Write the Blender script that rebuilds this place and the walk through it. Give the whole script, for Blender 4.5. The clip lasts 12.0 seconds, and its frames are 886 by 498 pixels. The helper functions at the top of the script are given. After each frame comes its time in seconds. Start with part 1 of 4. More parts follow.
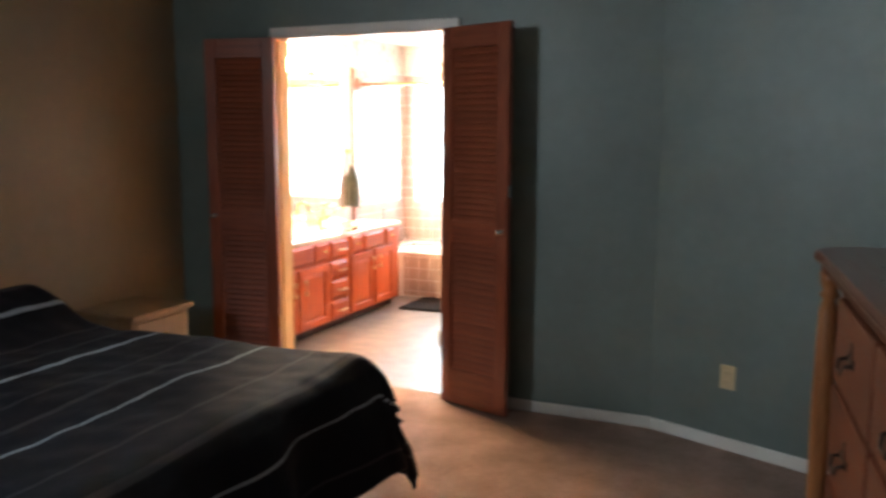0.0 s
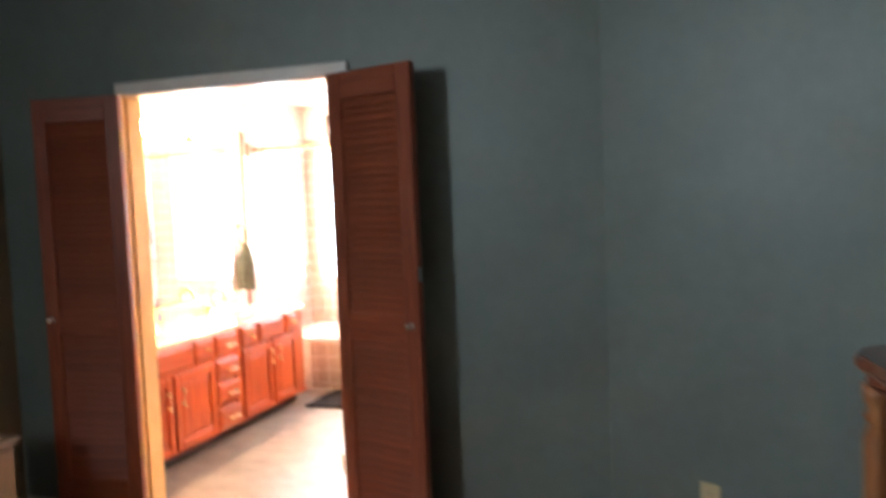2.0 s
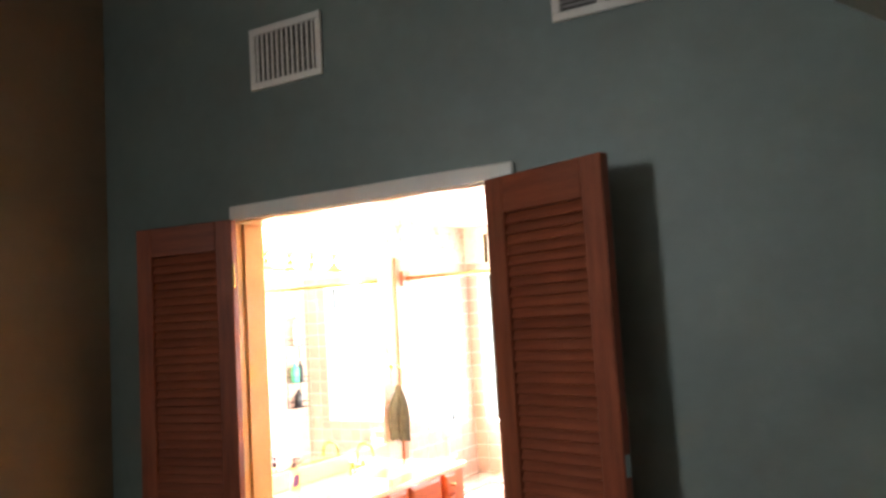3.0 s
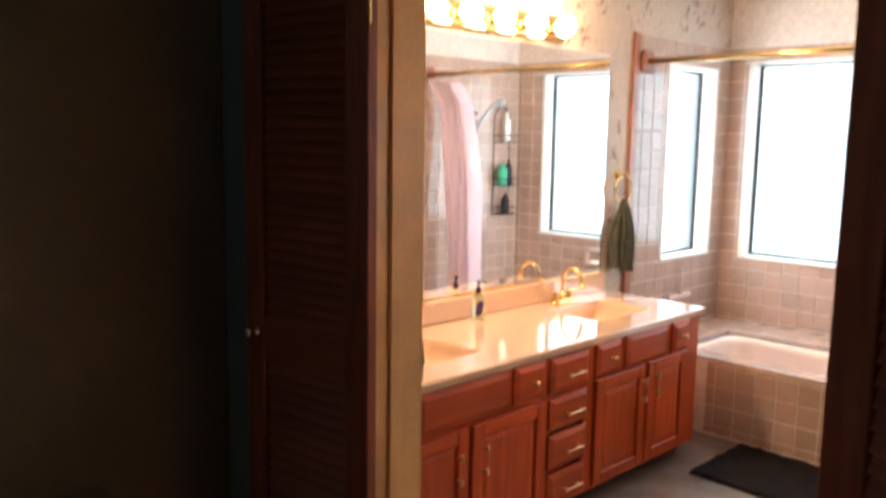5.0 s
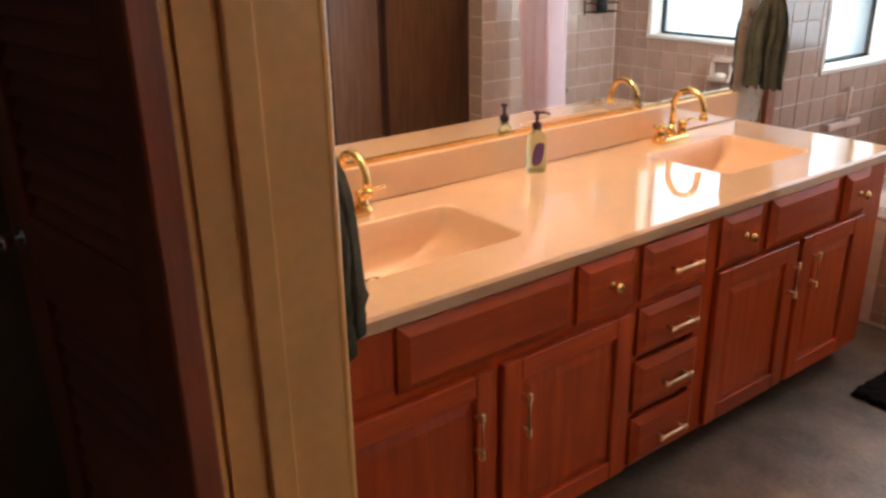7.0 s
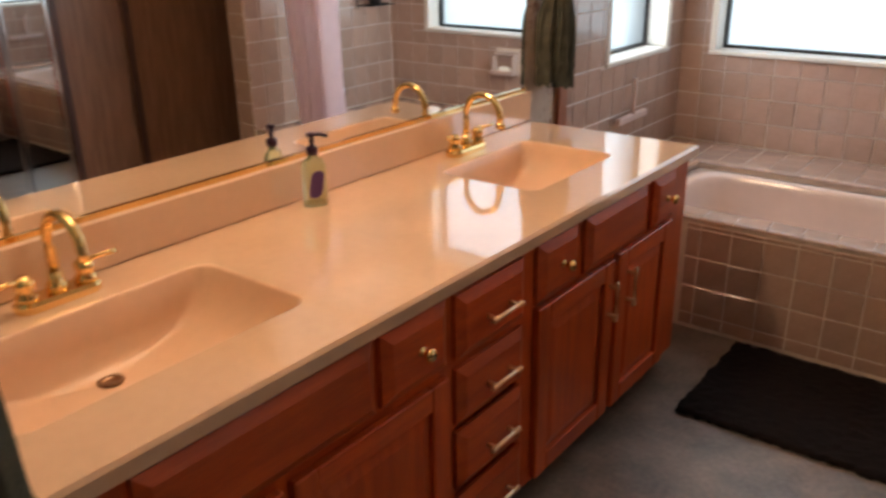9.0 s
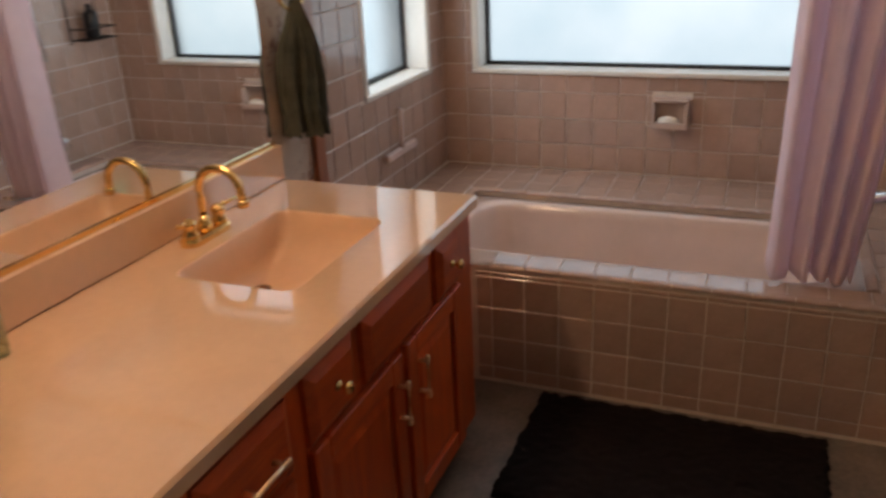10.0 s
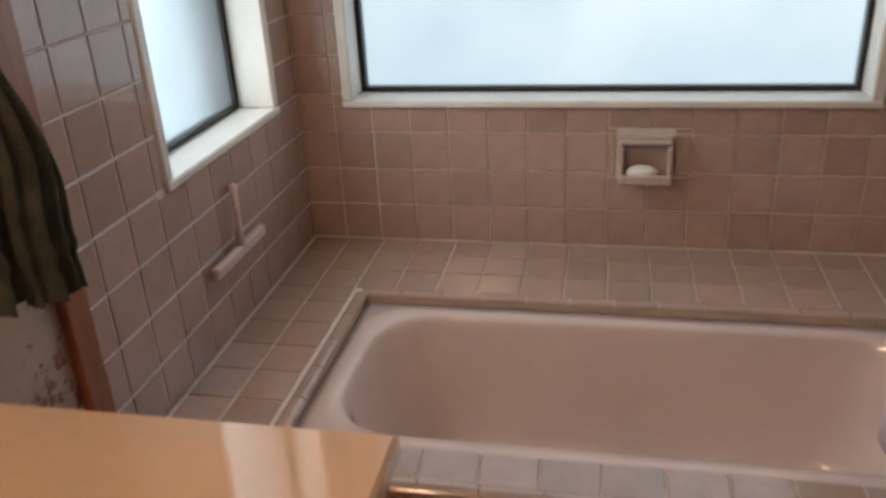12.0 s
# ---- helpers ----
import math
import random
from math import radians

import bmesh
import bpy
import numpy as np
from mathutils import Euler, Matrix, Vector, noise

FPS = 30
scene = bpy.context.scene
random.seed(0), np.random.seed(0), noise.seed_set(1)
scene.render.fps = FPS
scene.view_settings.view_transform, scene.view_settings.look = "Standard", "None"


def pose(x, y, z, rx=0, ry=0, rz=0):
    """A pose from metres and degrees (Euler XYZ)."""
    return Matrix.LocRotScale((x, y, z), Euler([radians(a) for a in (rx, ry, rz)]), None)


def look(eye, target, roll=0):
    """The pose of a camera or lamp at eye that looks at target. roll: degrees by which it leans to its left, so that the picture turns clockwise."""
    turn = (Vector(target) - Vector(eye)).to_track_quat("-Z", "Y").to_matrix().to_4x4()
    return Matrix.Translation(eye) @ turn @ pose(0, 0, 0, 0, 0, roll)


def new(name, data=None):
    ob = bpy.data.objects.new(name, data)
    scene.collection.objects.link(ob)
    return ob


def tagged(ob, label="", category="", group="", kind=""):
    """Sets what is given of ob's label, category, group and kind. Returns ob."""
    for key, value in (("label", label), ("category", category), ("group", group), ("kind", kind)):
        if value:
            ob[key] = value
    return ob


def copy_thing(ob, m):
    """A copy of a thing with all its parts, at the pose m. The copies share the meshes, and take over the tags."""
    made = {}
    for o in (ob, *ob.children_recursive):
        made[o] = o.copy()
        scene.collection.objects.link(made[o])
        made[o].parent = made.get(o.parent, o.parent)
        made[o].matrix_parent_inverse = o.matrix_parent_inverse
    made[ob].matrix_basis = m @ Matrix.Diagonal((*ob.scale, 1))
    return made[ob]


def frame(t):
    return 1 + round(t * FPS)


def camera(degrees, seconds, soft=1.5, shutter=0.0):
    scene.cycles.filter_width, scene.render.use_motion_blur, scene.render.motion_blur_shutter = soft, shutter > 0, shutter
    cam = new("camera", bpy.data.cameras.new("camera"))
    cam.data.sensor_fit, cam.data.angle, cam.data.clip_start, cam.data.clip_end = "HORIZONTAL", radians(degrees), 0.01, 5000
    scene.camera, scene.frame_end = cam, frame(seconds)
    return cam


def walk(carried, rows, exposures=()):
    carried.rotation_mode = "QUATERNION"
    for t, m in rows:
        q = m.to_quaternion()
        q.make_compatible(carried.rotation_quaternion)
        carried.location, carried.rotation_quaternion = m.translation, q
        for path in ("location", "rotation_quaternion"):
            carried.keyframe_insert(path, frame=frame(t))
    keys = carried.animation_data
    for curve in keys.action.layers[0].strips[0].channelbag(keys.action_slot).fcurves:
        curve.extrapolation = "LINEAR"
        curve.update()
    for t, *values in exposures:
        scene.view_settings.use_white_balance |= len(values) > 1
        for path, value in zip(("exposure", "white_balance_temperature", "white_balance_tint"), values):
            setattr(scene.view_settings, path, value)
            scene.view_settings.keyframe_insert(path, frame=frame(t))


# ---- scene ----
cam = camera(57.0, 12.0, soft=2.8, shutter=0.4)
PATH = [
    (0, (3.811, -3.327, 1.485), (3.025, -1.508, 1.21), 0.2),
    (0.5, (3.822, -3.244, 1.483), (3.352, -1.32, 1.204), 0.8),
    (1, (3.819, -3.145, 1.473), (3.488, -1.19, 1.208), 0.8),
    (1.5, (3.709, -2.919, 1.47), (3.338, -0.967, 1.245), -0.3),
    (2, (3.578, -2.45, 1.511), (2.958, -0.553, 1.383), -2.4),
    (2.5, (3.389, -1.933, 1.605), (2.501, -0.152, 1.802), -4.9),
    (4.5, (2.598, -0.781, 1.605), (1.322, 0.758, 1.552), 2.8),
    (5, (2.479, -0.493, 1.533), (1.068, 0.898, 1.260), 0.9),
    (5.5, (2.164, -0.131, 1.446), (0.731, 1.180, 0.969), 0.8),
    (6, (1.889, 0.148, 1.401), (0.450, 1.381, 0.761), 1.0),
    (6.5, (1.806, 0.375, 1.369), (0.293, 1.480, 0.670), -1.4),
    (8.5, (1.507, 0.704, 1.363), (0.223, 2.034, 0.602), 0.4),
    (9, (1.456, 0.823, 1.352), (0.312, 2.288, 0.612), -0.9),
    (9.5, (1.380, 0.976, 1.359), (0.437, 2.585, 0.638), -1.4),
    (10, (1.295, 1.236, 1.416), (0.587, 2.945, 0.657), -2.7),
    (10.5, (1.105, 1.443, 1.417), (0.665, 3.236, 0.649), -2.1),
    (11, (0.942, 1.725, 1.380), (0.635, 3.544, 0.609), -1.9),
    (11.5, (0.948, 2.006, 1.421), (0.592, 3.788, 0.586), -2.6),
    (12, (0.850, 2.352, 1.361), (0.462, 4.130, 0.533), -3.1),
]
EXPOSURES = [(0.0, 3.15, 6350, 11), (1.2, 3.3, 6250, 10), (1.8, 3.45, 6100, 10), (2.5, 3.6, 6900, 13), (2.7, 3.6, 6900, 13), (4.4, 1.55, 6250, 10), (5.0, 1.3, 6250, 10), (5.5, 1.08, 6200, 10),
             (6.5, 0.78, 6300, 10), (8.5, 0.45, 6300, 11), (9.5, -0.15, 6650, 13), (10.5, -0.62, 6650, 15), (11.0, -0.62, 6650, 16), (12.0, -0.5, 6500, 10)]
walk(cam, [(t, look(eye, target, roll)) for t, eye, target, roll in PATH], EXPOSURES)

# ---- world and lights ----
world = bpy.data.worlds.new("World")
scene.world = world
world.use_nodes = True
wn = world.node_tree
sky = wn.nodes.new("ShaderNodeTexSky")
sky.sky_type = "NISHITA"
sky.sun_disc = False
sky.sun_elevation = radians(40)
sky.sun_rotation = radians(250)
wn.nodes["Background"].inputs["Strength"].default_value = 0.08
wn.links.new(sky.outputs["Color"], wn.nodes["Background"].inputs["Color"])


def area_lamp(name, m, sx, sy, power, color):
    data = bpy.data.lights.new(name, "AREA")
    data.shape = "RECTANGLE"
    data.size, data.size_y, data.energy, data.color = sx, sy, power, color
    ob = new(name, data)
    ob.matrix_world = m
    return ob


DAY = (0.86, 0.95, 1.0)
# daylight outside the three windows
area_lamp("daylight_tub_window", look((0.82, 4.70, 1.42), (0.82, 3.0, 1.42)), 1.46, 1.34, 8.0, DAY)
area_lamp("daylight_side_window", look((-0.24, 4.00, 1.40), (2.0, 4.00, 1.40)), 0.70, 1.30, 19.0, DAY)
area_lamp("daylight_bedroom_window", look((0.0, -4.4, 2.25), (3.0, -1.6, 1.3)), 0.95, 0.95, 9.3, (0.86, 0.95, 1.0))


# ---- materials ----
def mat(name, base, rough=0.6, metal=0.0, var=0.12, scale=8.0, bump=0.0, bscale=60.0, second=None, coat=0.0, rand=0.0, spec=0.5, stretch=(1, 1, 1)):
    m = bpy.data.materials.new(name)
    m.use_nodes = True
    nt = m.node_tree
    b = nt.nodes["Principled BSDF"]
    b.inputs["Roughness"].default_value = rough
    b.inputs["Metallic"].default_value = metal
    b.inputs["Coat Weight"].default_value = coat
    b.inputs["Coat Roughness"].default_value = 0.12
    b.inputs["Specular IOR Level"].default_value = spec
    tc = nt.nodes.new("ShaderNodeTexCoord")
    mp = nt.nodes.new("ShaderNodeMapping")
    mp.inputs["Scale"].default_value = stretch
    nt.links.new(tc.outputs["Object"], mp.inputs["Vector"])
    n1 = nt.nodes.new("ShaderNodeTexNoise")
    n1.inputs["Scale"].default_value = scale
    n1.inputs["Detail"].default_value = 6
    nt.links.new(mp.outputs["Vector"], n1.inputs["Vector"])
    n2 = nt.nodes.new("ShaderNodeTexNoise")
    n2.inputs["Scale"].default_value = scale * 9
    n2.inputs["Detail"].default_value = 3
    nt.links.new(mp.outputs["Vector"], n2.inputs["Vector"])
    add = nt.nodes.new("ShaderNodeMath")
    add.operation = "MULTIPLY_ADD"
    add.inputs[1].default_value = 0.45
    nt.links.new(n2.outputs["Fac"], add.inputs[0])
    nt.links.new(n1.outputs["Fac"], add.inputs[2])
    ramp = nt.nodes.new("ShaderNodeValToRGB")
    dark = second or tuple(c * (1 - 2.2 * var) for c in base)
    lite = base if second else tuple(min(1, c * (1 + 1.2 * var)) for c in base)
    ramp.color_ramp.elements[0].position, ramp.color_ramp.elements[1].position = 0.50, 0.98
    ramp.color_ramp.elements[0].color, ramp.color_ramp.elements[1].color = (*dark, 1), (*lite, 1)
    nt.links.new(add.outputs[0], ramp.inputs["Fac"])
    out = ramp.outputs["Color"]
    if rand:
        info = nt.nodes.new("ShaderNodeObjectInfo")
        mr = nt.nodes.new("ShaderNodeMapRange")
        mr.inputs["To Min"].default_value, mr.inputs["To Max"].default_value = 1 - rand, 1 + rand
        nt.links.new(info.outputs["Random"], mr.inputs["Value"])
        hsv = nt.nodes.new("ShaderNodeHueSaturation")
        nt.links.new(mr.outputs["Result"], hsv.inputs["Value"])
        nt.links.new(out, hsv.inputs["Color"])
        out = hsv.outputs["Color"]
    nt.links.new(out, b.inputs["Base Color"])
    rr = nt.nodes.new("ShaderNodeMapRange")
    rr.inputs["To Min"].default_value, rr.inputs["To Max"].default_value = max(0.02, rough * 0.8), min(1, rough * 1.2)
    nt.links.new(n1.outputs["Fac"], rr.inputs["Value"])
    nt.links.new(rr.outputs["Result"], b.inputs["Roughness"])
    if bump:
        n3 = nt.nodes.new("ShaderNodeTexNoise")
        n3.inputs["Scale"].default_value = bscale
        n3.inputs["Detail"].default_value = 4
        nt.links.new(mp.outputs["Vector"], n3.inputs["Vector"])
        bp = nt.nodes.new("ShaderNodeBump")
        bp.inputs["Strength"].default_value = bump
        bp.inputs["Distance"].default_value = 0.004
        nt.links.new(n3.outputs["Fac"], bp.inputs["Height"])
        nt.links.new(bp.outputs["Normal"], b.inputs["Normal"])
    return m


def wood_mat(name, light, dark, axis, rough=0.35, coat=0.25, rand=0.0, scale=5.0):
    """Grain that runs along one axis of the thing."""
    st = [9.0, 9.0, 9.0]
    st[axis] = 0.8
    return mat(name, light, rough, second=dark, scale=scale, stretch=tuple(st), bump=0.08, bscale=30, coat=coat, rand=rand)


def frosted(name, dim, lit):
    m = bpy.data.materials.new(name)
    m.use_nodes = True
    nt = m.node_tree
    b = nt.nodes["Principled BSDF"]
    b.inputs["Transmission Weight"].default_value = 1.0
    b.inputs["Roughness"].default_value = 0.55
    b.inputs["IOR"].default_value = 1.2
    n = nt.nodes.new("ShaderNodeTexNoise")
    n.inputs["Scale"].default_value = 2.6
    n.inputs["Detail"].default_value = 5
    tc = nt.nodes.new("ShaderNodeTexCoord")
    nt.links.new(tc.outputs["Object"], n.inputs["Vector"])
    ramp = nt.nodes.new("ShaderNodeValToRGB")
    ramp.color_ramp.elements[0].position, ramp.color_ramp.elements[1].position = 0.35, 0.72
    ramp.color_ramp.elements[0].color, ramp.color_ramp.elements[1].color = (*dim, 1), (*lit, 1)
    nt.links.new(n.outputs["Fac"], ramp.inputs["Fac"])
    nt.links.new(ramp.outputs["Color"], b.inputs["Base Color"])
    return m


def plain(name, base, rough=0.5, metal=0.0, transmission=0.0, emit=0.0, ior=1.45):
    m = bpy.data.materials.new(name)
    m.use_nodes = True
    b = m.node_tree.nodes["Principled BSDF"]
    b.inputs["Base Color"].default_value = (*base, 1)
    b.inputs["Roughness"].default_value = rough
    b.inputs["Metallic"].default_value = metal
    b.inputs["Transmission Weight"].default_value = transmission
    b.inputs["IOR"].default_value = ior
    if emit:
        b.inputs["Emission Color"].default_value = (*base, 1)
        b.inputs["Emission Strength"].default_value = emit
    return m


M_TEAL = mat("teal_wall_paint", (0.150, 0.185, 0.168), 0.45, var=0.06, scale=2.0, bump=0.25, bscale=140)
# greener than the teal, and lightened in place of more frontal light
M_SAGE_LIT = mat("lit_sage_wall", (0.24, 0.27, 0.22), 0.5, var=0.06, scale=2.0, bump=0.25, bscale=140)
# browner and lighter than the teal of the other bedroom walls
M_TAN = mat("tan_wall_tone", (0.25, 0.185, 0.115), 0.6, var=0.06, scale=2.0, bump=0.25, bscale=140)
M_CEIL = mat("white_ceiling_paint", (0.74, 0.70, 0.66), 0.85, var=0.03, scale=3, bump=0.5, bscale=90)
M_WHITE = mat("white_trim_paint", (0.72, 0.68, 0.62), 0.4, var=0.04, scale=5)
# golden bulb light on the jamb is put into this cream
M_CREAM_LIT = mat("warm_lit_cream_paint", (0.88, 0.55, 0.235), 0.35, var=0.06, scale=6, coat=0.2)
M_CARPET = mat("tan_carpet", (0.43, 0.295, 0.24), 0.95, var=0.14, scale=5, bump=1.0, bscale=350, spec=0.1)
M_BATHFLOOR = mat("mottled_sheet_vinyl", (0.205, 0.163, 0.135), 0.34, var=0.22, scale=7, bump=0.12, bscale=120, spec=0.5)
M_PAPER = mat("beige_floral_wallpaper", (0.50, 0.41, 0.33), 0.7, var=0.06, scale=22, bump=0.1, bscale=90)
pn = M_PAPER.node_tree
sprig = pn.nodes.new("ShaderNodeTexNoise")
sprig.inputs["Scale"].default_value = 26
sprig.inputs["Detail"].default_value = 5
sprig.inputs["Roughness"].default_value = 0.7
cluster = pn.nodes.new("ShaderNodeTexVoronoi")
cluster.inputs["Scale"].default_value = 7
both = pn.nodes.new("ShaderNodeMath")
both.operation = "MULTIPLY_ADD"
both.inputs[1].default_value = -0.30
cut = pn.nodes.new("ShaderNodeValToRGB")
cut.color_ramp.elements[0].position, cut.color_ramp.elements[1].position = 0.43, 0.50
tint = pn.nodes.new("ShaderNodeMix")
tint.data_type = "RGBA"
tint.inputs["B"].default_value = (0.23, 0.125, 0.09, 1)
pm = pn.nodes["Mapping"]
pn.links.new(pm.outputs["Vector"], sprig.inputs["Vector"])
pn.links.new(pm.outputs["Vector"], cluster.inputs["Vector"])
pn.links.new(cluster.outputs["Distance"], both.inputs[0])
pn.links.new(sprig.outputs["Fac"], both.inputs[2])
pn.links.new(both.outputs[0], cut.inputs["Fac"])
pn.links.new(cut.outputs["Color"], tint.inputs["Factor"])
pb = pn.nodes["Principled BSDF"].inputs["Base Color"]
pn.links.new(pb.links[0].from_socket, tint.inputs["A"])
pn.links.new(tint.outputs["Result"], pb)
M_GROUT = mat("pale_grout", (0.70, 0.60, 0.53), 0.85, var=0.08, scale=30, bump=0.4, bscale=300)
M_TILE = mat("mauve_beige_tile", (0.43, 0.295, 0.24), 0.12, var=0.07, scale=12, coat=0.7, rand=0.08)
M_TUB = mat("pale_pink_tub_enamel", (0.66, 0.52, 0.47), 0.12, var=0.03, scale=4, coat=0.5)
M_COUNTER = mat("cream_cultured_marble", (0.77, 0.515, 0.345), 0.07, var=0.03, scale=5, coat=1.0)
M_COUNTER.node_tree.nodes["Principled BSDF"].inputs["Coat Roughness"].default_value = 0.03
M_COUNTER.node_tree.nodes["Principled BSDF"].inputs["Coat IOR"].default_value = 1.9
M_DOORWOOD = wood_mat("red_stained_wood", (0.34, 0.085, 0.036), (0.18, 0.042, 0.018), 2, rough=0.4)
M_SLATWOOD = wood_mat("red_stained_slat", (0.33, 0.082, 0.034), (0.19, 0.045, 0.02), 0, rough=0.4, rand=0.12)
M_CAB = wood_mat("oak_cabinet_stile", (0.62, 0.105, 0.015), (0.40, 0.054, 0.008), 2, coat=0.05, rough=0.42, rand=0.10)
M_CABH = wood_mat("oak_cabinet_rail", (0.62, 0.105, 0.015), (0.40, 0.054, 0.008), 1, coat=0.05, rough=0.42, rand=0.10)
M_DRES = wood_mat("pine_dresser_wood", (0.120, 0.036, 0.016), (0.060, 0.018, 0.009), 1, rough=0.5, coat=0.08)
M_DRESD = wood_mat("dark_dresser_wood", (0.125, 0.040, 0.022), (0.060, 0.019, 0.011), 1, rough=0.30, coat=0.3)
M_COLUMN = wood_mat("honey_column_wood", (0.30, 0.125, 0.045), (0.17, 0.062, 0.022), 2, rough=0.35, coat=0.2)
M_PINE = wood_mat("pale_pine_wood", (0.24, 0.155, 0.085), (0.16, 0.10, 0.052), 2, rough=0.5, coat=0.1)
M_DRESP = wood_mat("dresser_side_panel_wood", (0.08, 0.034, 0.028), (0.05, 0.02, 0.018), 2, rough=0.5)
for m in (M_DRES, M_COLUMN):
    m.node_tree.nodes["Principled BSDF"].inputs["Specular IOR Level"].default_value = 0.2
    m.node_tree.nodes["Principled BSDF"].inputs["Coat Weight"].default_value = 0.0
M_CLOSET = wood_mat("brown_closet_veneer", (0.27, 0.135, 0.08), (0.17, 0.08, 0.045), 2, rough=0.45)
M_STRIP = wood_mat("cedar_trim_wood", (0.34, 0.12, 0.055), (0.22, 0.07, 0.03), 2, rough=0.4)
M_GOLD = plain("polished_brass", (0.90, 0.62, 0.26), 0.12, 1.0)
M_PULL = plain("satin_brass", (0.95, 0.68, 0.42), 0.32, 1.0)
M_DRAIN = plain("tarnished_brass", (0.20, 0.105, 0.06), 0.4, 1.0)
M_CHROME = plain("chrome", (0.85, 0.85, 0.86), 0.12, 1.0)
M_MIRROR = plain("mirror_silver", (0.88, 0.89, 0.88), 0.01, 1.0)
M_BRONZE = plain("dark_bronze_frame", (0.03, 0.026, 0.024), 0.4, 0.6)
# same frosted glass twice: brightness in the tint, pale for the weak tub lamp,
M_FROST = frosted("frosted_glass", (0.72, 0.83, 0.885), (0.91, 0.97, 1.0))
# darkened here to tone down the stronger side lamp behind the pane
M_FROST_DIM = frosted("dimmed_frosted_glass", (0.20, 0.235, 0.25), (0.275, 0.30, 0.31))
M_CURTAIN = mat("pale_lilac_curtain_cloth", (0.93, 0.83, 0.86), 0.8, var=0.05, scale=20, bump=0.3, bscale=400)
cn = M_CURTAIN.node_tree
tr = cn.nodes.new("ShaderNodeBsdfTranslucent")
tr.inputs["Color"].default_value = (0.92, 0.80, 0.85, 1)
mx = cn.nodes.new("ShaderNodeMixShader")
mx.inputs["Fac"].default_value = 0.62
cn.links.new(cn.nodes["Principled BSDF"].outputs["BSDF"], mx.inputs[1])
cn.links.new(tr.outputs["BSDF"], mx.inputs[2])
cn.links.new(mx.outputs["Shader"], cn.nodes["Material Output"].inputs["Surface"])
M_TOWEL = mat("dark_green_terry", (0.082, 0.085, 0.066), 0.95, var=0.2, scale=20, bump=1.0, bscale=400, spec=0.1)
M_TOWELB = mat("brown_terry", (0.075, 0.05, 0.04), 0.95, var=0.2, scale=20, bump=1.0, bscale=400, spec=0.1)
M_MAT = mat("dark_brown_shag", (0.012, 0.008, 0.0075), 0.95, var=0.2, scale=30, bump=1.0, bscale=300, spec=0.1)
M_QUILT = mat("black_navy_comforter", (0.008, 0.008, 0.012), 0.75, var=0.2, scale=14, bump=0.5, bscale=180, spec=0.15)
M_STRIPE = mat("grey_blue_stripe_cloth", (0.30, 0.34, 0.38), 0.8, var=0.1, scale=14, bump=0.3, bscale=200)
M_STRIPED = mat("dim_grey_stripe_cloth", (0.02, 0.02, 0.026), 0.8, var=0.1, scale=14, bump=0.3, bscale=200)
M_BLACK = plain("black_plastic", (0.012, 0.012, 0.014), 0.35)
M_DARK = plain("dark_void", (0.01, 0.01, 0.01), 0.9)
M_SILVER = plain("silver_plastic", (0.42, 0.42, 0.43), 0.35, 0.2)
M_GREYGLASS = plain("grey_display", (0.06, 0.07, 0.09), 0.1)
M_IVORY = mat("ivory_plastic", (0.62, 0.50, 0.30), 0.4, var=0.04, scale=20)
M_CERAMIC = mat("mauve_ceramic", (0.50, 0.38, 0.33), 0.15, var=0.04, scale=10, coat=0.4)
M_SOAP = mat("white_soap", (0.80, 0.76, 0.70), 0.5, var=0.03, scale=20)
M_PURPLE = plain("purple_label", (0.10, 0.04, 0.19), 0.4)
M_PUMP = plain("plum_plastic_pump", (0.035, 0.008, 0.03), 0.3)
M_CLEAR = plain("clear_soap_bottle", (0.80, 0.88, 0.60), 0.08, 0, 0.85, ior=1.33)
M_GREEN = plain("green_bottle_plastic", (0.05, 0.34, 0.20), 0.35)
M_PLASTIC = plain("pale_pink_plastic", (0.62, 0.48, 0.44), 0.3)
M_BULB = plain("warm_bulb", (1.0, 0.69, 0.42), 0.3, emit=80.0)
M_VENTGREY = plain("grille_grey", (0.22, 0.21, 0.20), 0.7)
# the counter's marble, less glossy, with the bowls' shade put into the colour
M_SINK_SHADED = mat("shaded_cream_marble", (0.73, 0.47, 0.31), 0.32, var=0.03, scale=5, coat=0.1)
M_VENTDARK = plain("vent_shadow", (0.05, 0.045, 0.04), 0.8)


# ---- mesh helpers ----
def box(bm, x0, y0, z0, x1, y1, z1, bevel=0.0, segments=1):
    res = bmesh.ops.create_cube(bm, size=1.0)
    vs = res["verts"]
    for v in vs:
        v.co = Vector(((x0 + x1) / 2 + v.co.x * (x1 - x0), (y0 + y1) / 2 + v.co.y * (y1 - y0), (z0 + z1) / 2 + v.co.z * (z1 - z0)))
    if bevel:
        es = list({e for v in vs for e in v.link_edges})
        bmesh.ops.bevel(bm, geom=es, offset=bevel, segments=segments, profile=0.6, affect="EDGES")


def lathe(bm, profile, n=20, m=Matrix.Identity(4)):
    """Rings of (radius, height) turned about z."""
    rings = []
    for r, h in profile:
        rings.append([bm.verts.new(m @ Vector((r * math.cos(2 * math.pi * i / n), r * math.sin(2 * math.pi * i / n), h))) for i in range(n)])
    for a, b in zip(rings, rings[1:]):
        for i in range(n):
            bm.faces.new((a[i], a[(i + 1) % n], b[(i + 1) % n], b[i]))
    bm.faces.new(rings[0][::-1])
    bm.faces.new(rings[-1])


